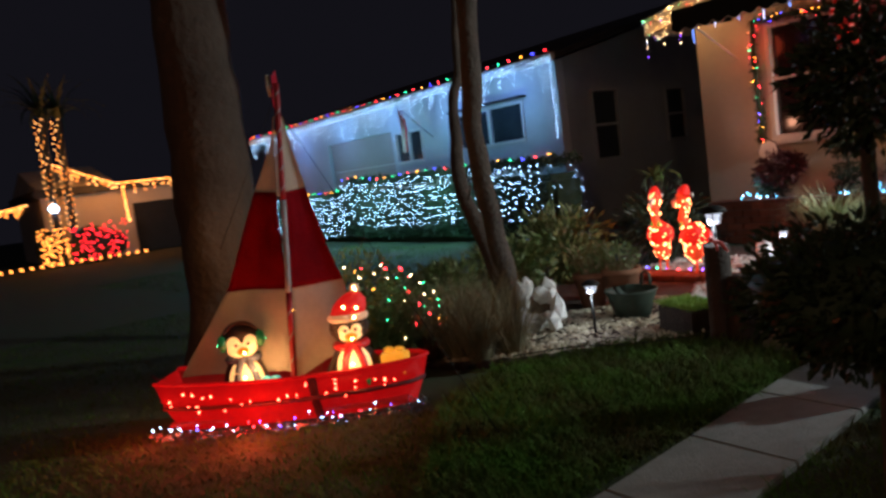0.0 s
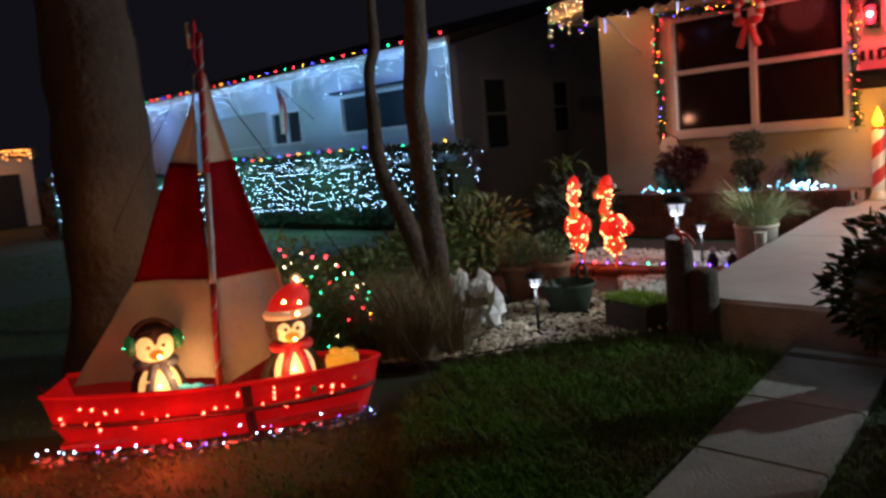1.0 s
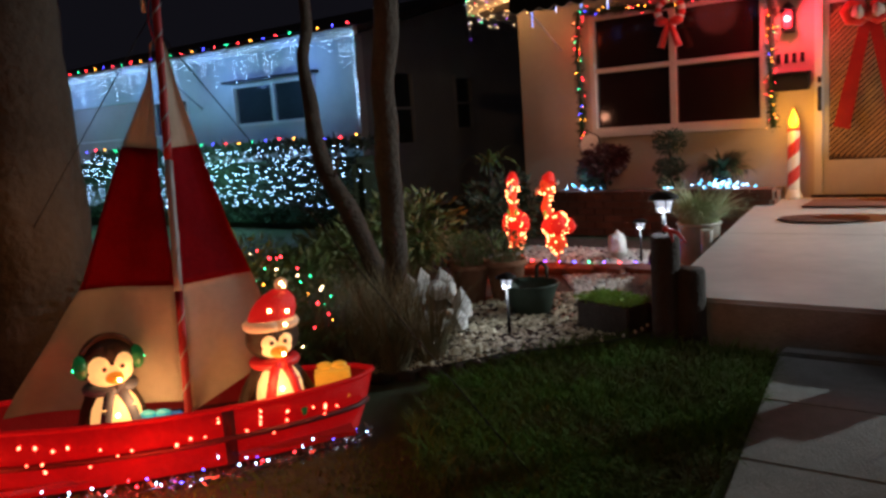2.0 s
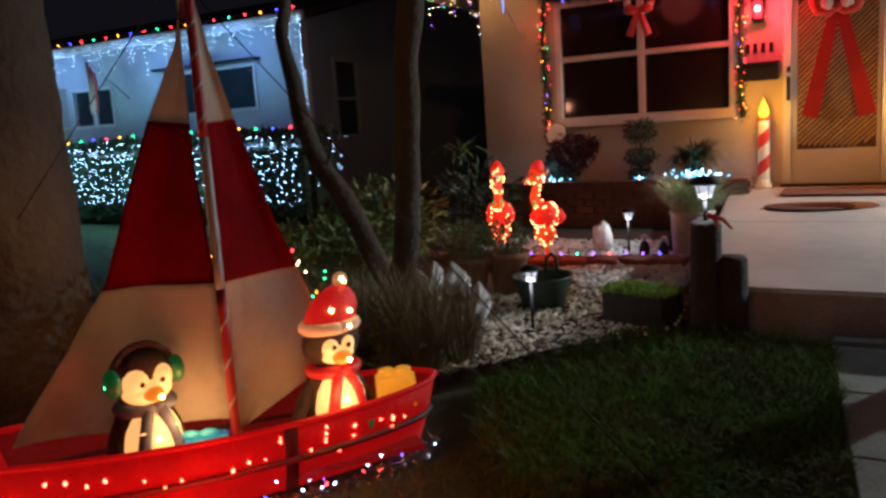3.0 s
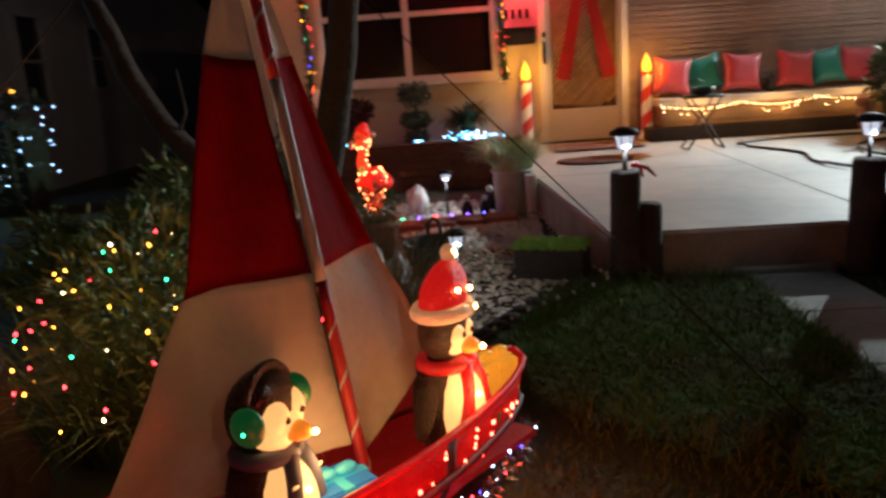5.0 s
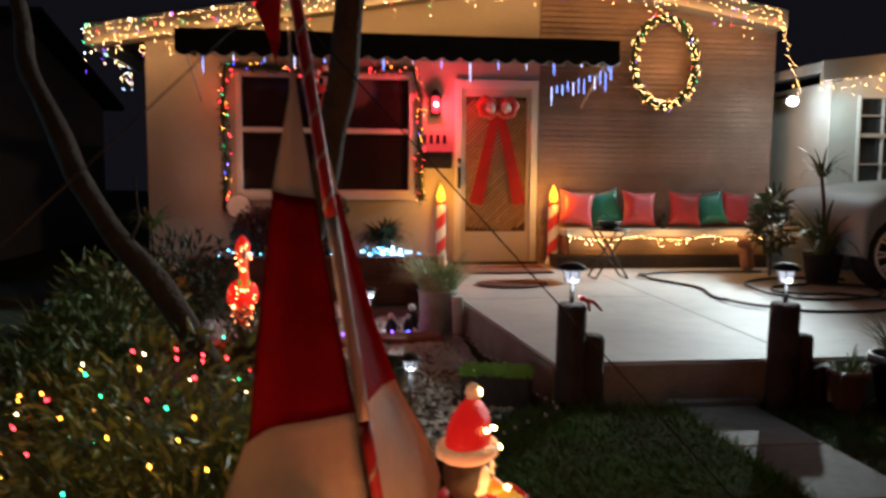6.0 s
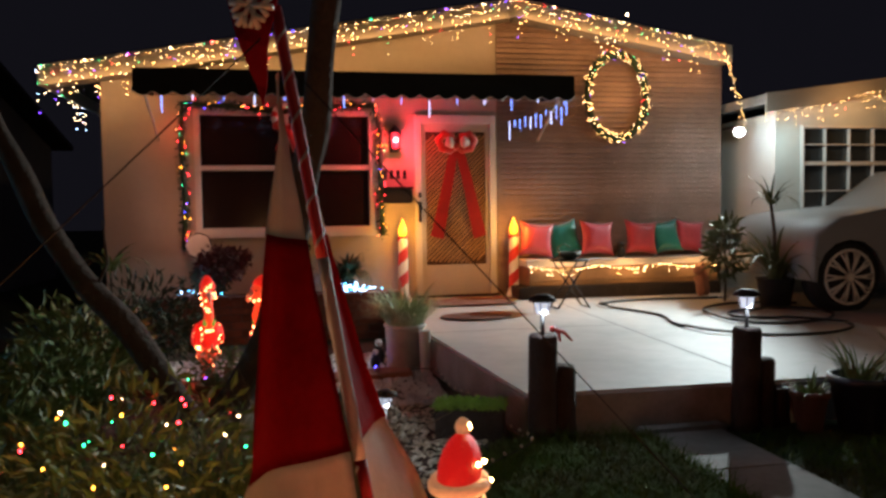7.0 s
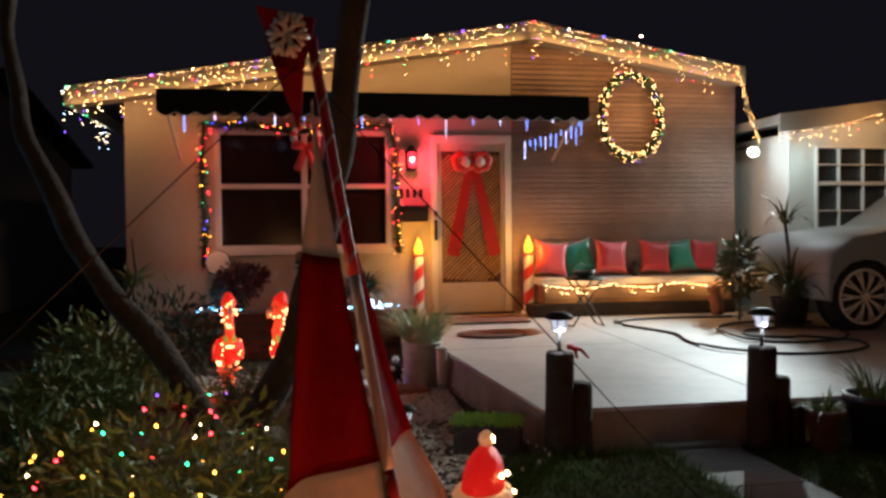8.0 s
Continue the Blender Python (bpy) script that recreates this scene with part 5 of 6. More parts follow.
# bulbs in the hull and at its foot
rng = random.Random(50)
for f0, n in ((0.05, 2), (0.12, 3), (0.2, 3), (0.28, 3), (0.36, 2), (0.46, 2), (0.56, 2), (0.62, 3), (0.69, 4), (0.76, 3), (0.84, 3), (0.92, 2)):
    for i in range(n):
        j = min(27, max(1, int((f0 + rng.gauss(0, .03)) * 28)))
        a, b = gun[-1][0][j], gun[-1][1][j]
        bulb(a.lerp(b, rng.uniform(0.25, 1.25)) - HV * 0.012, b_hull, boat, rng.uniform(0.0032, 0.0058))
tin = thing("tinsel_garland", "silver tinsel garland with cool bulbs round the hull foot", "tinsel")
line = [bp(LEN * f - 0.03, -(beam(f) * 0.75 + 0.05), -0.085 + 0.10 * max(0, f - .75)) for f in np.linspace(-0.03, 1.0, 24)]
wire([tuple(p) for p in line], tin)
pl = []
for p in along(line, 0.0016):
    d = Vector((rng.gauss(0, 1), rng.gauss(0, 1), rng.gauss(0, 1))).normalized()
    pl.append((p + d * 0.012, d))
leaves("tinsel", pl, 0.0065, tinsel_silver, tin, 5, 51)
for p in along(line, 0.040):
    bulb((p.x + rng.gauss(0, .028), p.y + rng.gauss(0, .028), p.z + 0.012 + rng.uniform(0, .05)), rng.choice((b_cool, b_cool, b_cool, b_cool, b_blue, b_red)), tin, rng.uniform(.0022, .0038))


# ---- penguin light figures in the boat: one plain mesh each ----
pg_black = mat("figure_black", (0.060, 0.036, 0.026), 0.4, vary=0.5, scale=30, bump=0.9, bscale=130)
pg_white = mat("figure_white", (0.75, 0.62, 0.42), 0.5, vary=0.15, scale=9, glow=(1.0, 0.50, 0.16), power=0.78)
pg_orange = mat("figure_orange", (0.75, 0.26, 0.03), 0.5, vary=0.15, glow=(1.0, 0.26, 0.02), power=0.5)
pg_green = mat("figure_green", (0.012, 0.14, 0.045), 0.35, vary=0.4, scale=30, glow=(0.02, 0.5, 0.12), power=0.05)
pg_navy = mat("figure_scarf_blue", (0.11, 0.13, 0.22), 0.6, vary=0.3, scale=20)
pg_redc = mat("figure_scarf_red", (0.50, 0.015, 0.02), 0.5, vary=0.2, glow=(1, .02, .02), power=0.10)
fig_bulb = mat("figure_bulb", (1.0, 0.6, 0.25), 0.3, vary=0.05, glow=(1.0, 0.55, 0.18), power=26)
pg_hat = mat("figure_hat_red", (0.30, 0.006, 0.008), 0.5, vary=0.25, scale=20, bump=0.4, bscale=120, glow=(1.0, 0.015, 0.012), power=0.34)
pg_fur = mat("figure_hat_trim", (0.72, 0.55, 0.42), 0.7, vary=0.25, scale=20, bump=0.4, glow=(1.0, 0.42, 0.18), power=0.22)
PG = [pg_black, pg_white, pg_orange, pg_green, pg_navy, pg_redc, fig_bulb, pg_hat, pg_fur, b_green]


def penguin(hat):
    """Facing +x, feet at z = 0."""
    bm = ball((-0.012, 0, 0.15), 1, None, 0, 3, (0.088, 0.112, 0.170))
    ball((0.026, 0, 0.148), 1, bm, 1, 3, (0.082, 0.098, 0.142))
    ball((0.0, 0, 0.38), 1, bm, 0, 3, (0.090, 0.110, 0.096))
    # ribbed mesh over the back and the crown
    for k in range(15):
        z = 0.03 + 0.017 * k
        w = math.sqrt(max(0.05, 1 - ((z - .15) / .172) ** 2))
        tube([(-0.012 - 0.090 * w * math.cos(a), 0.114 * w * math.sin(a), z) for a in np.linspace(-1.45, 1.45, 13)], 0.0042, 4, bm, 0)
    if not hat:
        for k in range(9):
            z = 0.335 + 0.016 * k
            w = math.sqrt(max(0.05, 1 - ((z - .375) / .102) ** 2))
            tube([(-0.091 * w * math.cos(a), 0.112 * w * math.sin(a), z) for a in np.linspace(-1.9, 1.9, 15)], 0.004, 4, bm, 0)
    q = 0.74 if hat else 0.95
    ball((0.034, 0, 0.345), 1, bm, 1, 3, (0.071, 0.094 * q, 0.060 * q))
    for s in (-1, 1):
        ball((0.038, s * 0.040 * q, 0.376 - 0.02 * (1 - q)), 1, bm, 1, 3, (0.066, 0.054 * q, 0.056 * q))
        if hat:
            ball((-0.015, s * 0.115, 0.18), 1, bm, 0, 2, (0.036, 0.022, 0.105), Matrix.Rotation(s * 0.5, 4, "X"))
        else:
            ball((-0.02, s * 0.104, 0.14), 1, bm, 0, 2, (0.050, 0.026, 0.120), Matrix.Rotation(s * 0.20, 4, "X"))
        ball((0.102, s * 0.037 * q, 0.372), 0.0095, bm, 0, 2)
        ball((0.05, s * 0.045, 0.008), 1, bm, 2, 2, (0.05, 0.035, 0.014))
    own = lathe([(0.031, 0), (0.029, 0.02), (0.019, 0.044), (0.005, 0.058)], 14)
    merge(bm, put(own, Matrix.Translation((0.092, 0, 0.334)) @ Matrix.Rotation(radians(95), 4, "Y") @ Matrix.Diagonal((0.80, 1.15, 1, 1))), 2)
    sc = 5 if hat else 4
    ring = [(0.070 * math.cos(a), 0.084 * math.sin(a), 0.282) for a in np.linspace(0, 2 * math.pi, 25)]
    tube(ring, 0.020, 8, bm, sc)
    for y0, y1 in ((-0.020, -0.062), (0.020, 0.058)):
        own = tube([(0.072, y0, 0.28), (0.086, (y0 + y1) / 2, 0.22), (0.088, y1, 0.13), (0.074, y1 * 1.1, 0.05)], [0.020, 0.021, 0.023, 0.023], 8)
        merge(bm, own, sc)
        for z in (0.10, 0.16, 0.22):
            ball((0.100, y1 * .92, z), 1, bm, 1 if not hat else sc, 1, (0.006, 0.016, 0.004))
    for y, z in ((0.0, 0.06), (-0.03, 0.075), (0.028, 0.085), (0.0, 0.13), (-0.012, 0.19)):
        ball((0.024 + 0.084 * math.sqrt(max(0, 1 - (y / .09) ** 2 - ((z - .15) / .14) ** 2)), y, z), 0.0085, bm, 6, 1)
    for v in bm.verts:
        if v.co.z > 0.30:
            if hat:
                v.co.x *= 0.74
            else:
                v.co.x *= 0.82
                v.co.y *= 0.94
                v.co.z = 0.30 + (v.co.z - 0.30) * 0.98
    if hat:
        ball((0.10, 0.06, 0.10), 1, bm, 3, 2, (0.035, 0.035, 0.055))
        own = lathe([(0.092, 0.430), (0.097, 0.46), (0.094, 0.495), (0.080, 0.527), (0.055, 0.552), (0.026, 0.570)], 20)
        for v in own.verts:
            v.co.y += 0.045 * max(0, (v.co.z - 0.45) / 0.125)
        merge(bm, put(own, Matrix.Diagonal((0.66, 1, 1, 1))), 7)
        tube([(0.072 * math.cos(a), 0.094 * math.sin(a), 0.436) for a in np.linspace(0, 2 * math.pi, 25)], 0.021, 8, bm, 8)
        ball((0.0, 0.056, 0.586), 1, bm, 8, 2, (0.024, 0.028, 0.030))
        for p in ((0.020, 0.052, 0.594), (0.018, 0.060, 0.582), (0.062, -0.02, 0.50), (0.066, 0.05, 0.488), (0.088, 0.03, 0.440)):
            ball(p, 0.0085, bm, 6, 1)
    else:
        for s in (-1, 1):
            ball((0.026, s * 0.104, 0.382), 1, bm, 3, 3, (0.043, 0.026, 0.047))
            ball((0.030, s * 0.129, 0.378), 0.0048, bm, 9, 1)
        tube([(0.014, 0.100 * math.cos(a), 0.385 + 0.098 * math.sin(a)) for a in np.linspace(0.1, math.pi - .1, 14)], 0.013, 8, bm, 0)
    for p in ((0.150, 0.004, 0.332),):
        ball((p[0] * (0.76 if hat else 0.84) + 0.004, p[1], p[2]), 0.0085, bm, 6, 1)
    return bm


p = mesh_ob("penguin_figure", penguin(False), PG)
p.matrix_world = pose(-1.812, -7.092, -0.005, 0, 0, -17)
tagged(p, "lighted penguin figure with green earmuffs and blue scarf", "figure")
p = mesh_ob("penguin_figure", penguin(True), PG)
p.matrix_world = pose(-1.40, -6.62, 0.01, 0, 0, -25)
tagged(p, "lighted penguin figure with red hat and scarf", "figure")


def gift(name, at, rz, sx, sy, sz, m, ribbon, label):
    g = thing(name, label, "gift", at, rz)
    part("box", box(-sx, sx, -sy, sy, 0, sz, 0.006), m, g)
    part("ribbon_band", box(-sx - .002, sx + .002, -0.014, 0.014, 0.0, sz + .002), ribbon, g)
    part("ribbon_band", box(-0.014, 0.014, -sy - .0025, sy + .0025, 0.0, sz + .0025), ribbon, g)
    for s in (-1, 1):
        part("bow_loop", ball((s * .03, 0, sz + .018), 0.03, sub=2, squash=(1.1, .6, .55)), ribbon, g)


blue_paper = mat("blue_gift_paper", (0.02, 0.16, 0.42), 0.4, vary=0.3, scale=12, glow=(0.03, 0.35, 0.9), power=0.16)
cyan_paper = mat("cyan_ribbon", (0.05, 0.40, 0.50), 0.4, vary=0.2, glow=(0.05, 0.7, 0.9), power=0.15)
gold_paper = mat("gold_gift_paper", (0.70, 0.36, 0.04), 0.4, vary=0.25, scale=12, glow=(1.0, 0.45, 0.04), power=0.30)
gift("gift_box", (-1.68, -7.00, -0.02), 40, 0.085, 0.07, 0.155, blue_paper, cyan_paper, "blue wrapped gift box lying in the boat")
gift("gift_box", (-1.265, -6.435, 0.10), 38, 0.070, 0.050, 0.115, gold_paper, gold_paper, "glowing gold gift box in the bow of the boat")

# ---- bush under coloured net lights beside the boat ----
bush = thing("lit_bush", "grassy dark bush hung with coloured bulbs", "bush", (-2.42, -6.05, G))
roots = []
for k in range(14):
    a = k * 2.4
    rr = 0.42 * math.sqrt((k + .5) / 14)
    roots += rosette(rr * math.cos(a), rr * math.sin(a) * 1.1, 0, 120, 60 + k, 0.12)
blades("foliage", roots, 0.60, 0.011, leaf_green, bush, 61, 0.70, 4)
leaves("small_foliage", crown([(0, 0, 0.42, 0.46, .8), (-.25, .25, .38, .35, .8), (.2, -.25, .36, .34, .8)], 1500, 62), 0.024, leaf_green, bush, 2.6, 63)
leaves("broad_foliage", crown([(0, 0, 0.45, 0.45, .8)], 300, 64), 0.024, leaf_green, bush, 3.0, 65)
bs = thing("bulb_string", "net of coloured bulbs over the dark bush", "light string")
for k in range(92):
    # bulbs sit at even spacing over the bush, nudged by hand
    u, a = (k + 0.5) / 92, k * 2.39996 + rng.gauss(0, .12)
    e = math.asin(-0.35 + 1.33 * u)
    r = 0.50 + 0.05 * rng.random()
    p = (-2.42 + r * 1.05 * math.cos(a) * math.cos(e), -6.05 + r * 1.15 * math.sin(a) * math.cos(e), G + 0.31 + 0.40 * math.sin(e))
    bulb(p, rng.choice((b_red, b_red, b_green, b_amber, b_amber, b_amber, b_green, b_white)), bs, rng.uniform(0.0038, 0.0052))
gb = thing("grass_bush", "brownish ornamental grass bush behind the boat", "bush", (-1.85, -5.45, G))
roots = []
for k in range(10):
    a = k * 2.4
    rr = 0.34 * math.sqrt((k + .5) / 10)
    roots += rosette(rr * math.cos(a), rr * math.sin(a), 0, 170, 70 + k, 0.08)
blades("foliage", roots[::2], 0.55, 0.007, grass_brown, gb, 71, 0.55, 3)
blades("seed_stem_tuft", roots[1::2], 0.60, 0.004, grass_brown, gb, 73, 0.42, 3)

# ---- gravel bed ----
bed = [(-2.9, -5.95), (-1.75, -5.85), (-1.35, -5.45), (-1.0, -4.85), (-0.75, -4.55), (-0.62, -4.45), (-0.95, -1.0), (-3.9, -1.0), (-3.9, -4.0)]
own = bmesh.new()
own.faces.new([own.verts.new((x, y, G + 0.012)) for x, y in bed])
bmesh.ops.triangulate(own, faces=own.faces[:])
tagged(mesh_ob("bed_soil", own, mulch), "dark mulch under the garden bed", "soil", kind="structure")


def inside(x, y, poly):
    c = False
    for (x0, y0), (x1, y1) in zip(poly, poly[1:] + poly[:1]):
        if (y0 > y) != (y1 > y) and x < (x1 - x0) * (y - y0) / (y1 - y0) + x0:
            c = not c
    return c


def pebbles(name, region, n, size, material, label, seed, z=0.0):
    rng = random.Random(seed)
    xs, ys = [p[0] for p in region], [p[1] for p in region]
    vs, fs = [], []
    made = 0
    while made < n:
        x, y = rng.uniform(min(xs), max(xs)), rng.uniform(min(ys), max(ys))
        if not inside(x, y, region):
            continue
        made += 1
        s = size * rng.uniform(0.5, 1.4)
        m = Matrix.LocRotScale((x, y, G + 0.016 + z + s * .25), Euler((rng.gauss(0, .3), rng.gauss(0, .3), rng.uniform(0, 6.28))), (s, s * rng.uniform(.5, .9), s * rng.uniform(.3, .6)))
        o = len(vs)
        vs += [tuple(m @ Vector(c)) for c in ((1, 0, 0), (.3, .9, .1), (-.8, .5, 0), (-.8, -.6, .1), (.4, -.9, 0), (.1, 0, .9), (-.3, .1, .8))]
        fs += [(o, o + 1, o + 5), (o + 1, o + 2, o + 6), (o + 1, o + 6, o + 5), (o + 2, o + 3, o + 6), (o + 3, o + 4, o + 6), (o + 4, o + 5, o + 6), (o + 4, o, o + 5)]
    return tagged(raw(name, vs, fs, material), label, "gravel", kind="stuff")


front_bed = [(-2.35, -5.65), (-1.75, -5.75), (-1.38, -5.42), (-1.02, -4.85), (-0.80, -4.6), (-0.85, -3.6), (-1.9, -3.55), (-2.2, -4.5)]
pebbles("gravel", front_bed, 3000, 0.020, pebble, "tan river pebbles in the garden bed", 80)
pebbles("white_gravel", [(-1.5, -3.6), (-0.82, -3.65), (-0.78, -2.50), (-1.3, -2.5), (-1.9, -2.98)], 2300, 0.020, white_stone, "white stone chips in the garden bed", 81)
pebbles("white_gravel", [(-3.0, -2.45), (-1.0, -2.45), (-1.0, -1.6), (-3.0, -1.6)], 2000, 0.022, white_stone, "white stone chips behind the pavers", 82)
edge = thing("bed_edging", "dark scalloped edging round the garden bed", "edging", kind="structure")
for p in along(smooth_line([(-2.35, -5.72, 0), (-1.75, -5.82, 0), (-1.36, -5.46, 0), (-1.0, -4.86, 0), (-0.78, -4.60, 0)]), 0.13):
    part("edging_stone", ball((p.x, p.y, G + 0.005), 0.07, sub=1, squash=(1, .9, .55), rough=.3, seed=p.x * 9), old_wood, edge)
# row of red pavers
row = thing("red_pavers", "row of worn red pavers in the garden bed", "pavers", kind="structure")
for i in range(9):
    b = box(-0.15, 0.15, -0.13, 0.13, 0, 0.05, 0.012)
    o = part("paver", b, paver_red, row)
    o.matrix_local = pose(-3.05 + i * 0.245, -2.72 - 0.10 * math.sin(i * .55), G + 0.012, 0, 0, -8 + 5 * i % 7)
be = thing("bulb_string", "coloured bulbs lying along the pavers", "light string")
for i in range(18):
    bulb((-3.1 + i * 0.135, -2.47 - 0.07 * math.sin(i * .3), G + 0.05), (b_purple, b_purple, b_blue, b_green, b_purple, b_red)[i % 6], be, 0.0075)

# white stones and statue pieces by the slim tree
rk = random.Random(77)
for i in range(17):
    x, y, z = -1.93 + rk.gauss(0, .12), -4.87 + rk.gauss(0, .09), -0.05 + abs(rk.gauss(0, .11))
    own = ball((x, y, z), rk.uniform(.045, .085), sub=1, squash=(rk.uniform(.7, 1.3), rk.uniform(.7, 1.2), rk.uniform(.8, 1.7)), rough=.7, seed=i * 3.3)
    for f in own.faces:
        f.smooth = False
    tagged(mesh_ob("white_rock", own, white_stone), "rough jagged white stone piled by the tree", "stone", "white stones")


def pot(name, at, r, h, material, label, cat="flower pot"):
    t = thing(name, label, cat, at)
    part("body", lathe([(r * .68, 0), (r * .95, h * .85), (r * 1.08, h * .86), (r * 1.08, h), (r * .93, h), (r * .90, h * .85), (0.0, h * .82)], 22), material, t)
    return t


for x, y, r, h, sd in ((-2.16, -3.98, .14, .28, 1), (-1.93, -3.86, .15, .30, 2), (-2.36, -3.72, .13, .26, 3)):
    t = pot("flower_pot", (x, y, G + .01), r, h, terracotta, "terracotta pot with a straggly dry plant")
    blades("plant", rosette(0, 0, h * .8, 70, sd, r * .7), 0.34, 0.008, grass_brown, t, sd, 0.5, 3)
    leaves("small_foliage", crown([(0, 0, h + .10, .15, .8)], 260, sd), 0.022, leaf_green, t, 1.8, sd)
# tub basket with handle
tub = thing("tub", "dark green rubber tub with a looped handle on the gravel", "tub", (-1.55, -4.19, G + 0.02))
part("body", lathe([(0.13, 0), (0.175, 0.15), (0.195, 0.19), (0.20, 0.205), (0.185, 0.20), (0.165, 0.15), (0.12, 0.015), (0, 0.01)], 28), green_plastic, tub)
part("handle", tube([(-0.04, .17, .20), (-0.035, .175, .28), (0, .18, .31), (0.035, .175, .28), (0.04, .17, .20)], 0.012, 8), green_plastic, tub)

lens_cool = mat("solar_lens", (0.6, 0.62, 0.65), 0.3, vary=0.2, glow=(0.75, 0.82, 1.0), power=0.55)


def solar_head(t, z, s=1.0):
    part("lens", lathe([(0.030 * s, z), (0.042 * s, z + 0.055 * s)], 12), lens_cool, t, "clear lit lens")
    part("led", ball((0, 0, z + 0.022 * s), 0.014 * s, sub=1), b_cool, t)
    for k in range(6):
        a = k * math.pi / 3
        part("rib", tube([(0.031 * s * math.cos(a), 0.031 * s * math.sin(a), z), (0.0435 * s * math.cos(a), 0.0435 * s * math.sin(a), z + 0.055 * s)], 0.003, 4), black_plastic, t)
    part("cap", lathe([(0.045 * s, z + 0.055 * s), (0.068 * s, z + 0.06 * s), (0.062 * s, z + 0.075 * s), (0.03 * s, z + 0.092 * s)], 16), black_plastic, t)


st = thing("solar_light", "small black solar stake light in the gravel", "garden light", (-1.40, -4.75, G))
part("stake", tube([(0, 0, -.02), (0, 0, 0.31)], 0.010, 6), black_plastic, st)
solar_head(st, 0.31, 0.95)
copy_thing(st, pose(-1.52, -2.2, G))


def piling(name, at, posts, lamp_z, label):
    t = thing(name, label, "post", at)
    for x, y, r, h in posts:
        own = lathe([(r * 1.08, 0), (r, 0.1), (r * .97, h - .02), (r * .85, h)], 14)
        for v in own.verts:
            v.co += Vector((noise.noise(v.co * 9), noise.noise(v.co * 9 + Vector((5, 0, 0))), 0)) * 0.012
        put(own, Matrix.Translation((x, y, 0)))
        part("piling", own, old_wood, t)
    return t


PS = [((-0.455, -4.60, G), [(-0.02, 0, .085, .63), (0.105, 0.03, .085, .44), (0.03, 0.09, .07, .34)]), ((0.80, -4.62, G), [(0, 0, .085, .62), (0.125, 0.04, .085, .42), (0.25, 0.07, .075, .24)])]
for i, (at, posts) in enumerate(PS):
    piling("wood_pilings", at, posts, 0.6, "cluster of dark weathered wooden pilings beside the path")
    sl = thing("solar_lantern", "black solar lantern on a wooden piling", "garden light", (at[0] + posts[0][0], at[1], G + posts[0][3]))
    part("stem", tube([(0, 0, -.002), (0, 0, .12)], 0.012, 8), black_plastic, sl)
    solar_head(sl, 0.12, 1.2)
rb = thing("ribbon", "small faded red ribbon tied on the post lantern", "ribbon", (-0.47, -4.68, G + .63))
part("knot", ball((0.03, 0, .04), .022, sub=1), red_ribbon, rb)
for s in (0.02, 0.09):
    part("tail", tube([(0.03, 0, .04), (0.05 + s * .5, -.01, .02), (0.05 + s, -.012, -.03)], [.012, .012, .006], 6), red_ribbon, rb)
for label, ends in (("thin dark guy rope from the mast to the big tree", (mast(1.76), Vector((-2.80, -6.80, 0.835)))), ("thin dark guy rope from mast to a lawn stake", (Vector((-1.87, -6.645, 1.65)), Vector((-0.21, -6.50, G - 0.02))))):
    guy = thing("guy_rope", label, "rope")
    part("rope", tube(ends, 0.0022, 6), black_plastic, guy)

# unlit string along the slab's side
us = thing("path_light_string", "unlit clear bulb string along the patio side", "light string")
ul = [(-0.98, -2.6, G + .05), (-0.80, -2.9, G + .10), (-0.76, -3.4, G + .06), (-0.68, -3.9, G + .10), (-0.64, -4.4, G + .06), (-0.62, -4.85, G + .10), (-0.85, -5.05, G + .08), (-1.05, -5.3, G + .10), (-1.3, -5.6, G + .08)]
wire(smooth_line(ul), us)
clear_bulb = mat("unlit_bulb", (0.5, 0.48, 0.38), 0.2, vary=0.1)
for p in along(smooth_line(ul), 0.13):
    bulb((p.x, p.y, p.z + .012), clear_bulb, us, 0.009)

# box planter with lime groundcover by the post
bp_ = thing("box_planter", "dark wooden box planter with lime green groundcover", "planter", (-0.86, -4.42, G), -18)
part("box", box(-0.20, 0.20, -0.11, 0.11, 0, 0.19, 0.01), old_wood, bp_)
leaves("groundcover", [((rng.uniform(-.21, .21), rng.uniform(-.12, .12), .19 + rng.uniform(0, .03)), (rng.gauss(0, .6), rng.gauss(0, .6), 1)) for _ in range(1500)], 0.012, leaf_lime, bp_, 2.0, 90)

# bucket with pale arching grass
bk = thing("bucket_planter", "faded tan tub planter with pale arching grass", "planter", (-0.955, -2.38, G + 0.015))
part("bucket", lathe([(0.15, 0), (0.165, 0.36), (0.178, 0.365), (0.178, 0.385), (0.162, 0.385), (0.155, 0.35), (0, 0.34)], 26), faded_tub, bk)
blades("grass", rosette(0, 0, .35, 620, 91, .14), 0.43, 0.012, leaf_pale, bk, 92, 0.78, 4)
wp = thing("white_pot", "small white pot standing beside the tub planter", "flower pot", (-0.825, -2.62, G + .015))
part("body", lathe([(0.036, 0), (0.048, .35), (0.053, .355), (0.046, .355), (0, .33)], 18), white_trim, wp)

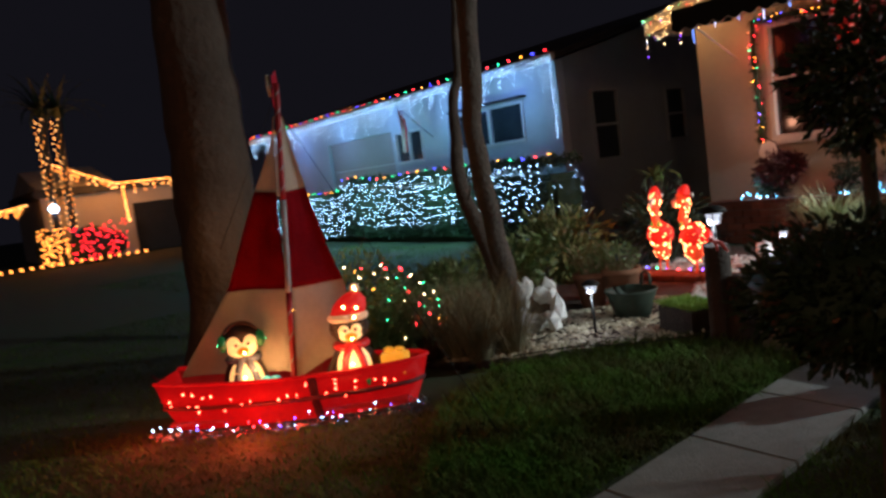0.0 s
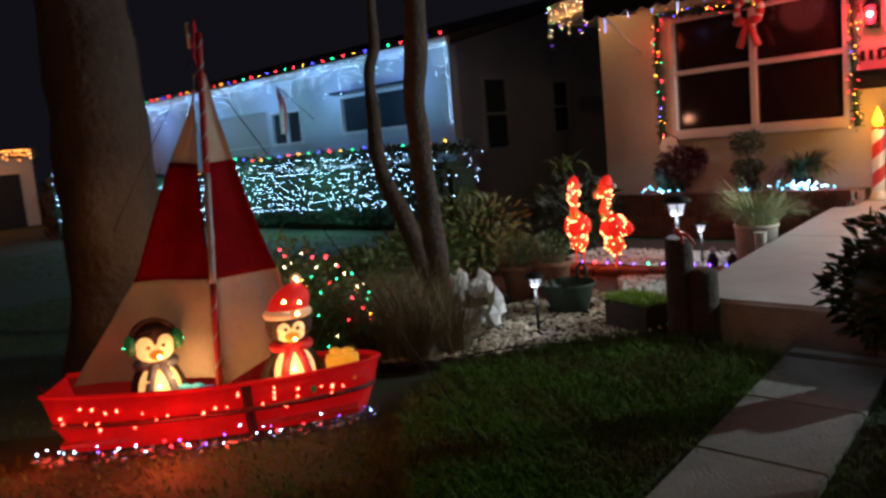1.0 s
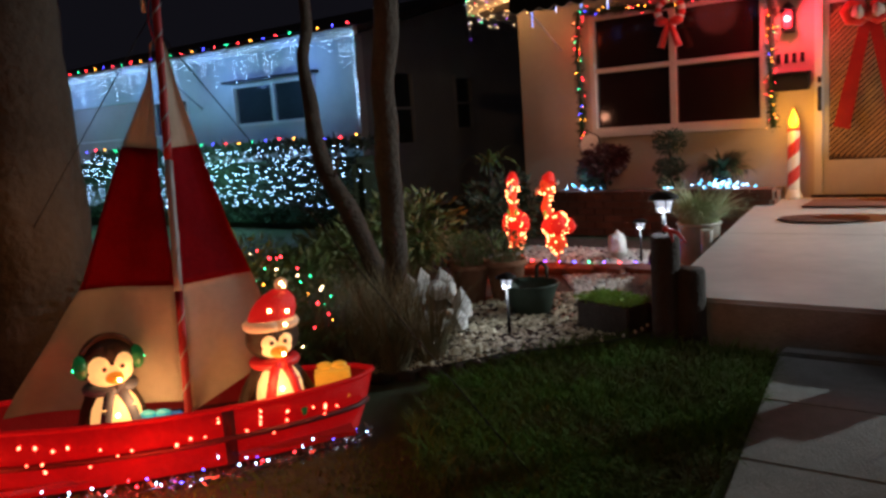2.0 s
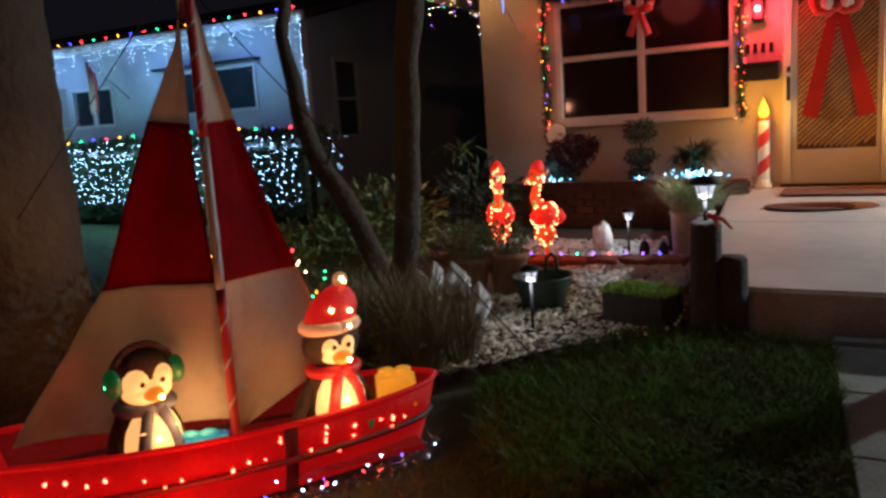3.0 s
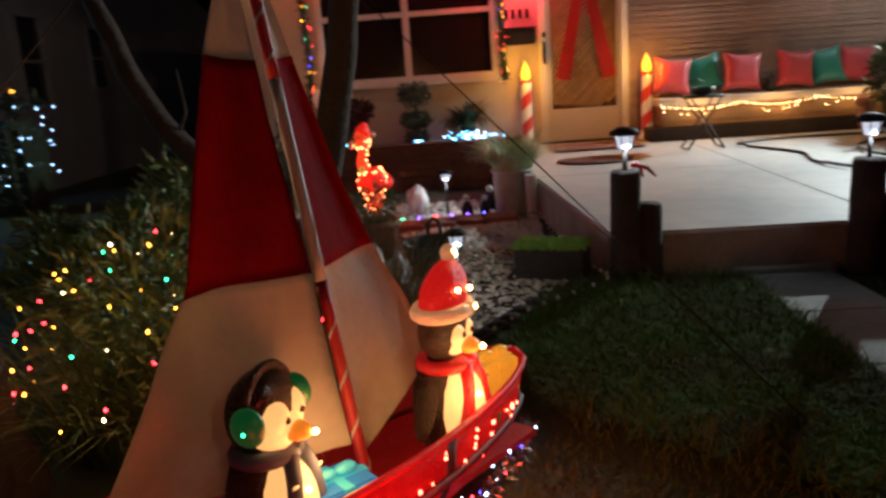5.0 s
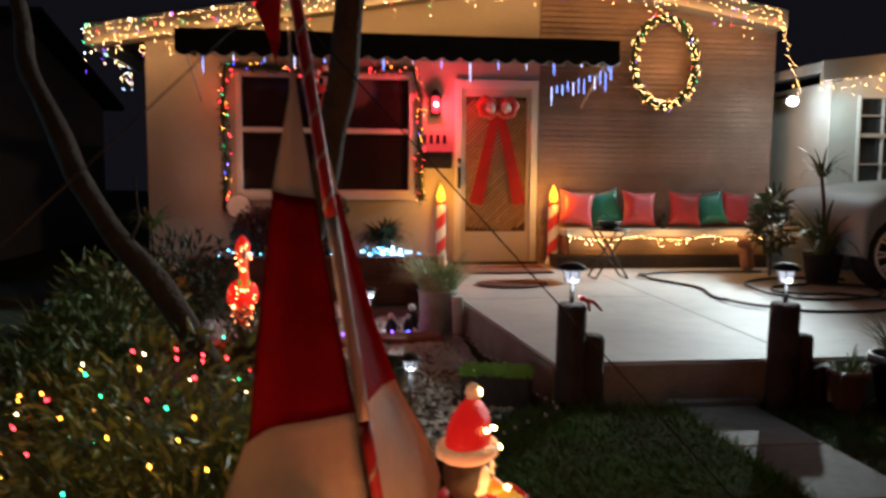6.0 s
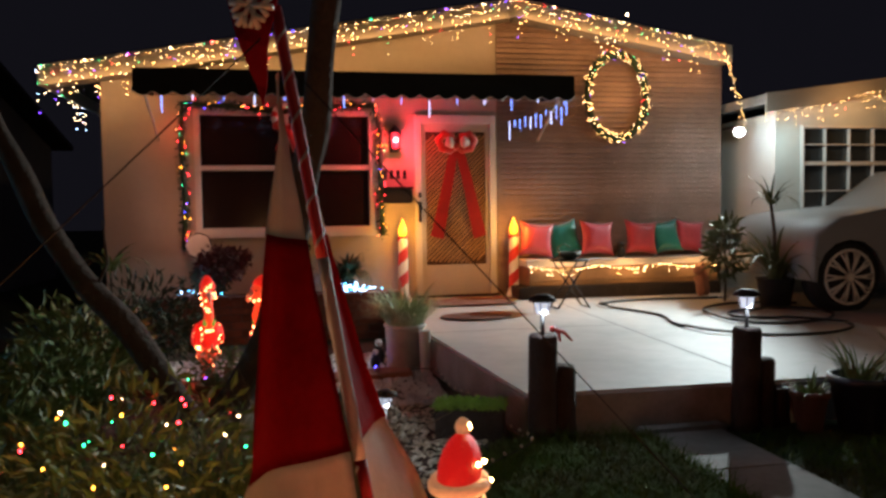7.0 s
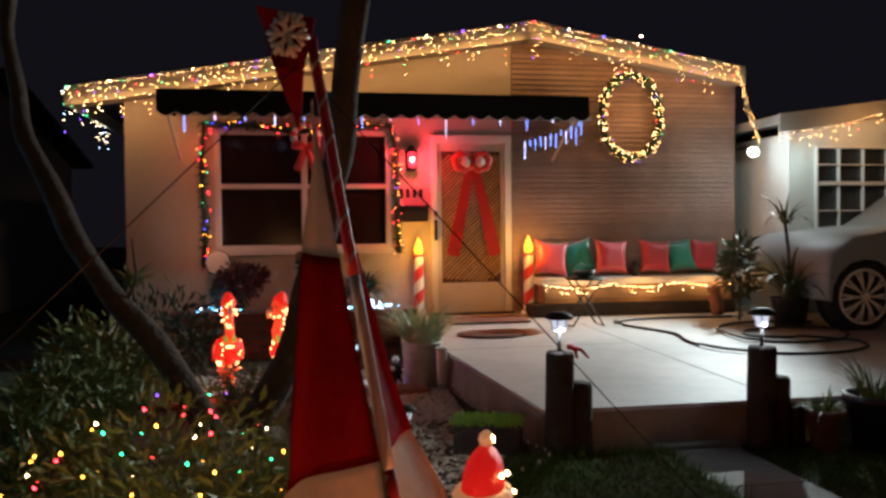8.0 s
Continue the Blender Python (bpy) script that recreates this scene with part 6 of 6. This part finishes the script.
# ---- brick planter under the window with plants ----
pw = thing("brick_planter", "low red brick planter wall under the window", "planter", kind="structure")
part("core", box(-3.35, -0.76, -0.66, -0.02, G, 0.36), mortar, pw)
bw_, bh = 0.215, 0.068
for r_ in range(6):
    x = -3.37 + (0.11 if r_ % 2 else 0)
    while x < -0.76:
        x1 = min(x + bw_, -0.735)
        if x1 - x > .05:
            part("brick", box(x, x1 - .010, -0.685, -0.655, G + .01 + r_ * .077, G + .01 + r_ * .077 + bh, .004), brick_red, pw)
        x += bw_ + .002
    part("brick", box(-0.757, -0.735, -0.64 + .1 * (r_ % 2), -0.42 + .1 * (r_ % 2), G + .01 + r_ * .077, G + .01 + r_ * .077 + bh, .004), brick_red, pw)
for i in range(12):
    part("cap_brick", box(-3.38 + i * .2205, -3.17 + i * .2205, -0.70, -0.48, .362, .40, .006), brick_red, pw)


def leafy(name, label, at, balls, n, size, material, stem=0.0, seed=1, long=2.0):
    t = thing(name, label, "plant", at)
    if stem:
        part("stem", tube([(0, 0, -.01), (.01, 0, stem * .5), (0, 0, stem)], .012, 6), bark_dark, t)
    leaves("foliage", crown(balls, n, seed), size, material, t, long, seed)
    return t


leafy("topiary", "small dark three-ball topiary in the planter", (-1.86, -0.38, .36), [(0, 0, .09, .13, .8), (0, 0, .27, .165, .55), (0, 0, .54, .175, .75)], 2600, 0.018, leaf_dark, .55, 101)
t = thing("fern", "dark drooping potted fern in the planter", "plant", (-1.30, -0.32, .36))
part("pot", lathe([(.07, 0), (.09, .14), (.095, .15), (.08, .15), (0, .13)], 16), black_plastic, t)
blades("frond_crown", rosette(0, 0, .15, 300, 102, .05), 0.36, 0.034, leaf_dark, t, 103, 1.15, 5)
leafy("red_shrub", "dark red leafy shrub in the planter", (-2.60, -0.42, .36), [(0, 0, .36, .24, .75), (.16, 0, .42, .14, .7), (-.14, 0, .30, .15, .7)], 1700, 0.03, leaf_red, .35, 104)
leafy("dark_shrub", "round dark shrub in the planter", (-2.72, -0.4, .36), [(0, 0, .2, .2, .8)], 900, 0.025, leaf_dark, .1, 105)
for x, y, n, s in ((-1.22, -0.5, 55, .13), (-2.75, -0.55, 12, .14), (-1.6, -0.55, 7, .2)):
    bs = thing("mini_light_bundle", "bundle of cool mini lights in the planter", "light string", (x, y, .40))
    bulbs_mesh("bulb_chain", [(rng.gauss(0, s), rng.gauss(0, .03), abs(rng.gauss(0, .04))) for _ in range(n)], .008, [b_cool, bulbmat("aqua_bulb", (.1, .55, 1), 8)], bs, [rng.randint(0, 1) for _ in range(n)])
sg = thing("octagon_sign", "white octagonal stake sign with a dark rim behind the red shrub", "sign", (-2.86, -0.19, .36), -5)
part("stake", tube([(0, 0.02, 0), (0, 0.02, .55)], .010, 6), black_metal, sg)
part("face", put(lathe([(.135, -.008), (.135, .008)], 8, smooth=False), pose(0, 0, .55, 82, 0, 0)), sign_white, sg)
part("rim", put(tube([(.137 * math.cos(a), .137 * math.sin(a), 0) for a in np.linspace(0, 2 * math.pi, 9)], .009, 6), pose(0, 0, .55, 82, 0, 0)), black_metal, sg)

# ---- flamingo light figures: one plain mesh each ----
fl_pink = mat("figure_coral", (0.75, 0.10, 0.04), 0.5, vary=0.3, scale=22, bump=0.4, bscale=80, glow=(1.0, 0.07, 0.02), power=0.42)
fl_red = mat("figure_red", (0.6, 0.02, 0.015), 0.5, vary=0.3, scale=22, bump=0.4, bscale=80, glow=(1.0, 0.02, 0.01), power=0.45)
fl_bow = mat("figure_bow_green", (0.12, 0.35, 0.06), 0.5, vary=0.3, glow=(0.3, 0.8, 0.1), power=0.22)
FM = [fl_pink, fl_red, white_trim, fl_bow, b_hot, black_plastic, b_green]


def flamingo(seed):
    """Facing +x, feet at z = 0."""
    rng = random.Random(seed)
    bm = ball((0, 0, 0.37), 1, None, 1, 3, (0.135, 0.125, 0.120), rough=.25, seed=seed)
    ball((-0.13, 0, 0.36), 1, bm, 1, 2, (0.08, 0.06, 0.07), rough=.3, seed=seed)
    ball((0.0, 0, 0.235), 1, bm, 0, 2, (0.105, 0.10, 0.105), rough=.25, seed=seed)
    tube([(0.06, 0, 0.44), (0.10, 0, 0.53), (0.07, 0, 0.60), (0.06, 0, 0.66)], [.055, .045, .042, .048], 10, bm, 0)
    ball((0.075, 0, 0.70), 1, bm, 0, 3, (0.075, 0.065, 0.080))
    tube([(0.13, 0, 0.70), (0.18, 0, 0.675), (0.185, 0, 0.63)], [.030, .025, .008], 8, bm, 2)
    for s in (-1, 1):
        ball((0.125, s * 0.048, 0.715), 0.009, bm, 5, 1)
        tube([(0.0, s * .04, .2), (-0.015, s * .045, .1), (0.0, s * .045, 0.0)], .010, 6, bm, 0)
        ball((0.0, s * 0.118, 0.38), 1, bm, 1, 2, (.09, .03, .08), Matrix.Rotation(s * .2, 4, "X"), .3, seed)
        ball((0.105, s * 0.035, 0.475), 1, bm, 3, 2, (.018, .026, .032))
    own = lathe([(0.074, 0), (0.068, 0.03), (0.045, 0.07), (0.02, 0.095)], 14)
    merge(bm, put(own, Matrix.Translation((0.06, 0, 0.735)) @ Matrix.Rotation(-0.45, 4, "Y")), 1)
    ball((-0.03, 0.04, 0.73), 0.026, bm, 2, 1)
    for _ in range(120):
        d = Vector((rng.gauss(0, 1), rng.gauss(0, 1), rng.gauss(0, 1))).normalized()
        k = rng.random()
        c, q = ((0, 0, .37), (0.142, .14, .13)) if k < .5 else (((0, 0, .235), (.112, .108, .11)) if k < .75 else ((0.075, 0, .66), (.08, .07, .13)))
        ball((c[0] + d.x * q[0], c[1] + d.y * q[1], c[2] + d.z * q[2]), 0.0085, bm, 4, 1)
    return bm


for x, y, rz, sd in ((-2.53, -2.62, -75, 1), (-2.08, -2.72, -150, 2)):
    f = mesh_ob("flamingo_figure", flamingo(sd), FM)
    f.matrix_world = pose(x, y, G + 0.03, 0, 0, rz) @ Matrix.Diagonal((0.82, 0.80, 1.02, 1))
    tagged(f, "lighted coral flamingo figure with a red cap", "figure", "lighted birds")
tagged(mesh_ob("garden_statue", ball((-1.78, -2.1, 0.03), 1, sub=3, squash=(.08, .07, .13), rough=.5, seed=7), white_stone), "weathered pale garden statue on the gravel", "statue")
for x, y, s in ((-1.35, -2.35, .05), (-1.2, -2.3, .045), (-1.15, -2.1, .06)):
    o_ = thing("garden_ornament", "small dark garden ornament among the stones", "ornament", (x, y, G + .02))
    part("body", lathe([(s * .8, 0), (s, s * 1.2), (s * .6, s * 2.2), (s * .15, s * 2.6)], 10), black_plastic, o_)
    part("head", ball((0, 0, s * 3), s * .55, sub=2), steel, o_)

# ---- shrubs on the left of the bed ----
for i, (x, y, z, r, m, n) in enumerate(((-3.30, -3.2, .40, .44, leaf_green, 1500), (-3.9, -4.3, .14, .24, leaf_green, 600), (-3.35, -4.6, .20, .30, leaf_green, 900), (-4.4, -3.2, .16, .28, leaf_green, 700), (-3.15, -5.2, .16, .26, leaf_green, 700), (-3.1, -1.9, .45, .45, leaf_dark, 1000), (-3.30, -3.9, .32, .34, leaf_green, 1200))):
    t = thing("shrub", "loose green garden shrub with narrow leaves", "shrub", (x, y, G))
    leaves("foliage", crown([(0, 0, z, r, .85), (r * .5, -r * .3, z * .8, r * .55, .8), (-r * .5, r * .3, z * .9, r * .6, .9)], n, 110 + i), .035, m, t, 3.2, 111 + i)
    blades("undergrowth", rosette(0, 0, 0, 60, 112 + i, r * .4), z + r * .8, .012, m, t, 113 + i, .5, 3)
gp = thing("tall_plant", "tall leafy green plant by the house corner", "plant", (-3.48, -1.46, G))
part("stem", tube([(0, 0, 0), (.02, 0, .5), (0, 0, .9)], .014, 6), bark_dark, gp)
blades("frond_crown", rosette(0, 0, .85, 22, 120, .03), .38, .06, leaf_green, gp, 121, 1.1, 4)

# ---- plants at the garage corner ----
pp = thing("potted_palm", "potted palm with arching fronds at the house corner", "plant", (2.95, -1.75, patio_z(-1.75)))
part("pot", lathe([(.14, 0), (.18, .28), (.19, .30), (.17, .30), (0, .27)], 20), black_plastic, pp)
blades("frond_crown", rosette(0, 0, .28, 60, 130, .06), .66, .050, leaf_palm, pp, 131, 1.05, 5)
part("cane", tube([(0.02, .05, .25), (0.03, .06, .75), (0, .08, 1.05)], .018, 6), bark_dark, pp)
blades("frond_top", rosette(0, .08, 1.05, 26, 132, .03), .36, .030, leaf_palm, pp, 133, 1.1, 4)
leafy("croton", "yellow-green leafy potted shrub beside the bench", (2.72, -1.2, patio_z(-1.2)), [(0, 0, .5, .2, 1.1), (0, 0, .75, .13, 1)], 380, .05, leaf_palm, .6, 134, 2.6)
lion = thing("stone_ornament", "small pale carved stone ornament by the bench", "statue", (2.72, -0.72, patio_z(-.7)))
part("body", ball((0, 0, .14), 1, sub=3, squash=(.09, .07, .15), rough=.4, seed=3), terracotta, lion)
part("top", ball((-.03, 0, .30), .07, sub=2, rough=.4), terracotta, lion)
for x, y, r, h, m, kind in ((1.13, -4.76, .105, .24, dark_clay, 0), (1.42, -4.82, .17, .33, blue_glaze, 1), (1.86, -4.78, .16, .30, black_plastic, 1)):
    t = pot("flower_pot", (x, y, G + .01), r, h, m, "dark pot with a leafy plant beside the patio")
    blades("plant", rosette(0, 0, h * .8, 60 if kind else 30, 140 + int(x * 9), r * .6), .36 if kind else .18, .02, leaf_green, t, 141, .8, 4)

# ---- topiary tree at the start of the path ----
tp = thing("topiary_tree", "dark clipped topiary tree with two leafy balls", "tree", (1.26, -6.25, G))
part("stem", tube([(0, 0, 0), (.01, .01, .6), (0, 0, 1.3)], .022, 8), bark_dark, tp)
leaves("foliage", crown([(0, 0, .76, .39, .58), (.02, .02, .80, .25, .5), (0.04, 0.03, 1.38, .25, .9)], 9500, 150), .022, leaf_dark, tp, 1.9, 151)
part("inner", ball((0, 0, .76), .31, sub=3, squash=(1, 1, .55), rough=.3), leaf_dark, tp)

# ---- grass ----
def turf(name, region, n, length, seed, label, lift=0.0):
    rng = random.Random(seed)
    xs, ys = [p[0] for p in region], [p[1] for p in region]
    roots = []
    while len(roots) < n:
        x, y = rng.uniform(min(xs), max(xs)), rng.uniform(min(ys), max(ys))
        if inside(x, y, region):
            a = rng.uniform(0, 6.283)
            roots.append((x, y, ground_z(x, y) - .005 + lift * rng.random(), math.cos(a), math.sin(a)))
    g = blades(name, roots, length, .007, grass_blade, None, seed, .9, 2)
    return tagged(g, label, "grass", kind="stuff")


turf("grass", [(0.12, -4.72), (0.27, -7.4), (-1.0, -6.3), (-1.25, -5.75), (-0.95, -4.95), (-0.75, -4.68)], 30000, .11, 160, "thick green lawn grass beside the path", 0.05)
turf("grass", [(0.66, -4.72), (2.6, -4.9), (2.2, -7.2), (0.78, -7.2)], 12000, .08, 161, "thick lawn grass on the far side of the path")
turf("grass", [(0.27, -7.4), (-1.0, -6.3), (-1.7, -7.2), (-2.6, -7.9), (-2.2, -8.6), (0.30, -8.6)], 13000, .05, 162, "short dark grass round the boat")
turf("grass", [(-2.4, -7.6), (-3.6, -6.0), (-7, -4.5), (-7, -8.5), (-2.6, -8.6)], 9000, .06, 163, "sparse dark grass under the big tree")
turf("grass", [(-4.2, -5.2), (-7, -1.2), (-13, -1.2), (-13, -6), (-7, -5)], 9000, .07, 164, "neighbour's lawn grass lit green")

# ---- assumed street lamp, never in view, for the front light on the lawns ----
sp = thing("street_lamp", "assumed tall grey street lamp, out of view across the street", "street lamp", (7.4, -19.2, G))
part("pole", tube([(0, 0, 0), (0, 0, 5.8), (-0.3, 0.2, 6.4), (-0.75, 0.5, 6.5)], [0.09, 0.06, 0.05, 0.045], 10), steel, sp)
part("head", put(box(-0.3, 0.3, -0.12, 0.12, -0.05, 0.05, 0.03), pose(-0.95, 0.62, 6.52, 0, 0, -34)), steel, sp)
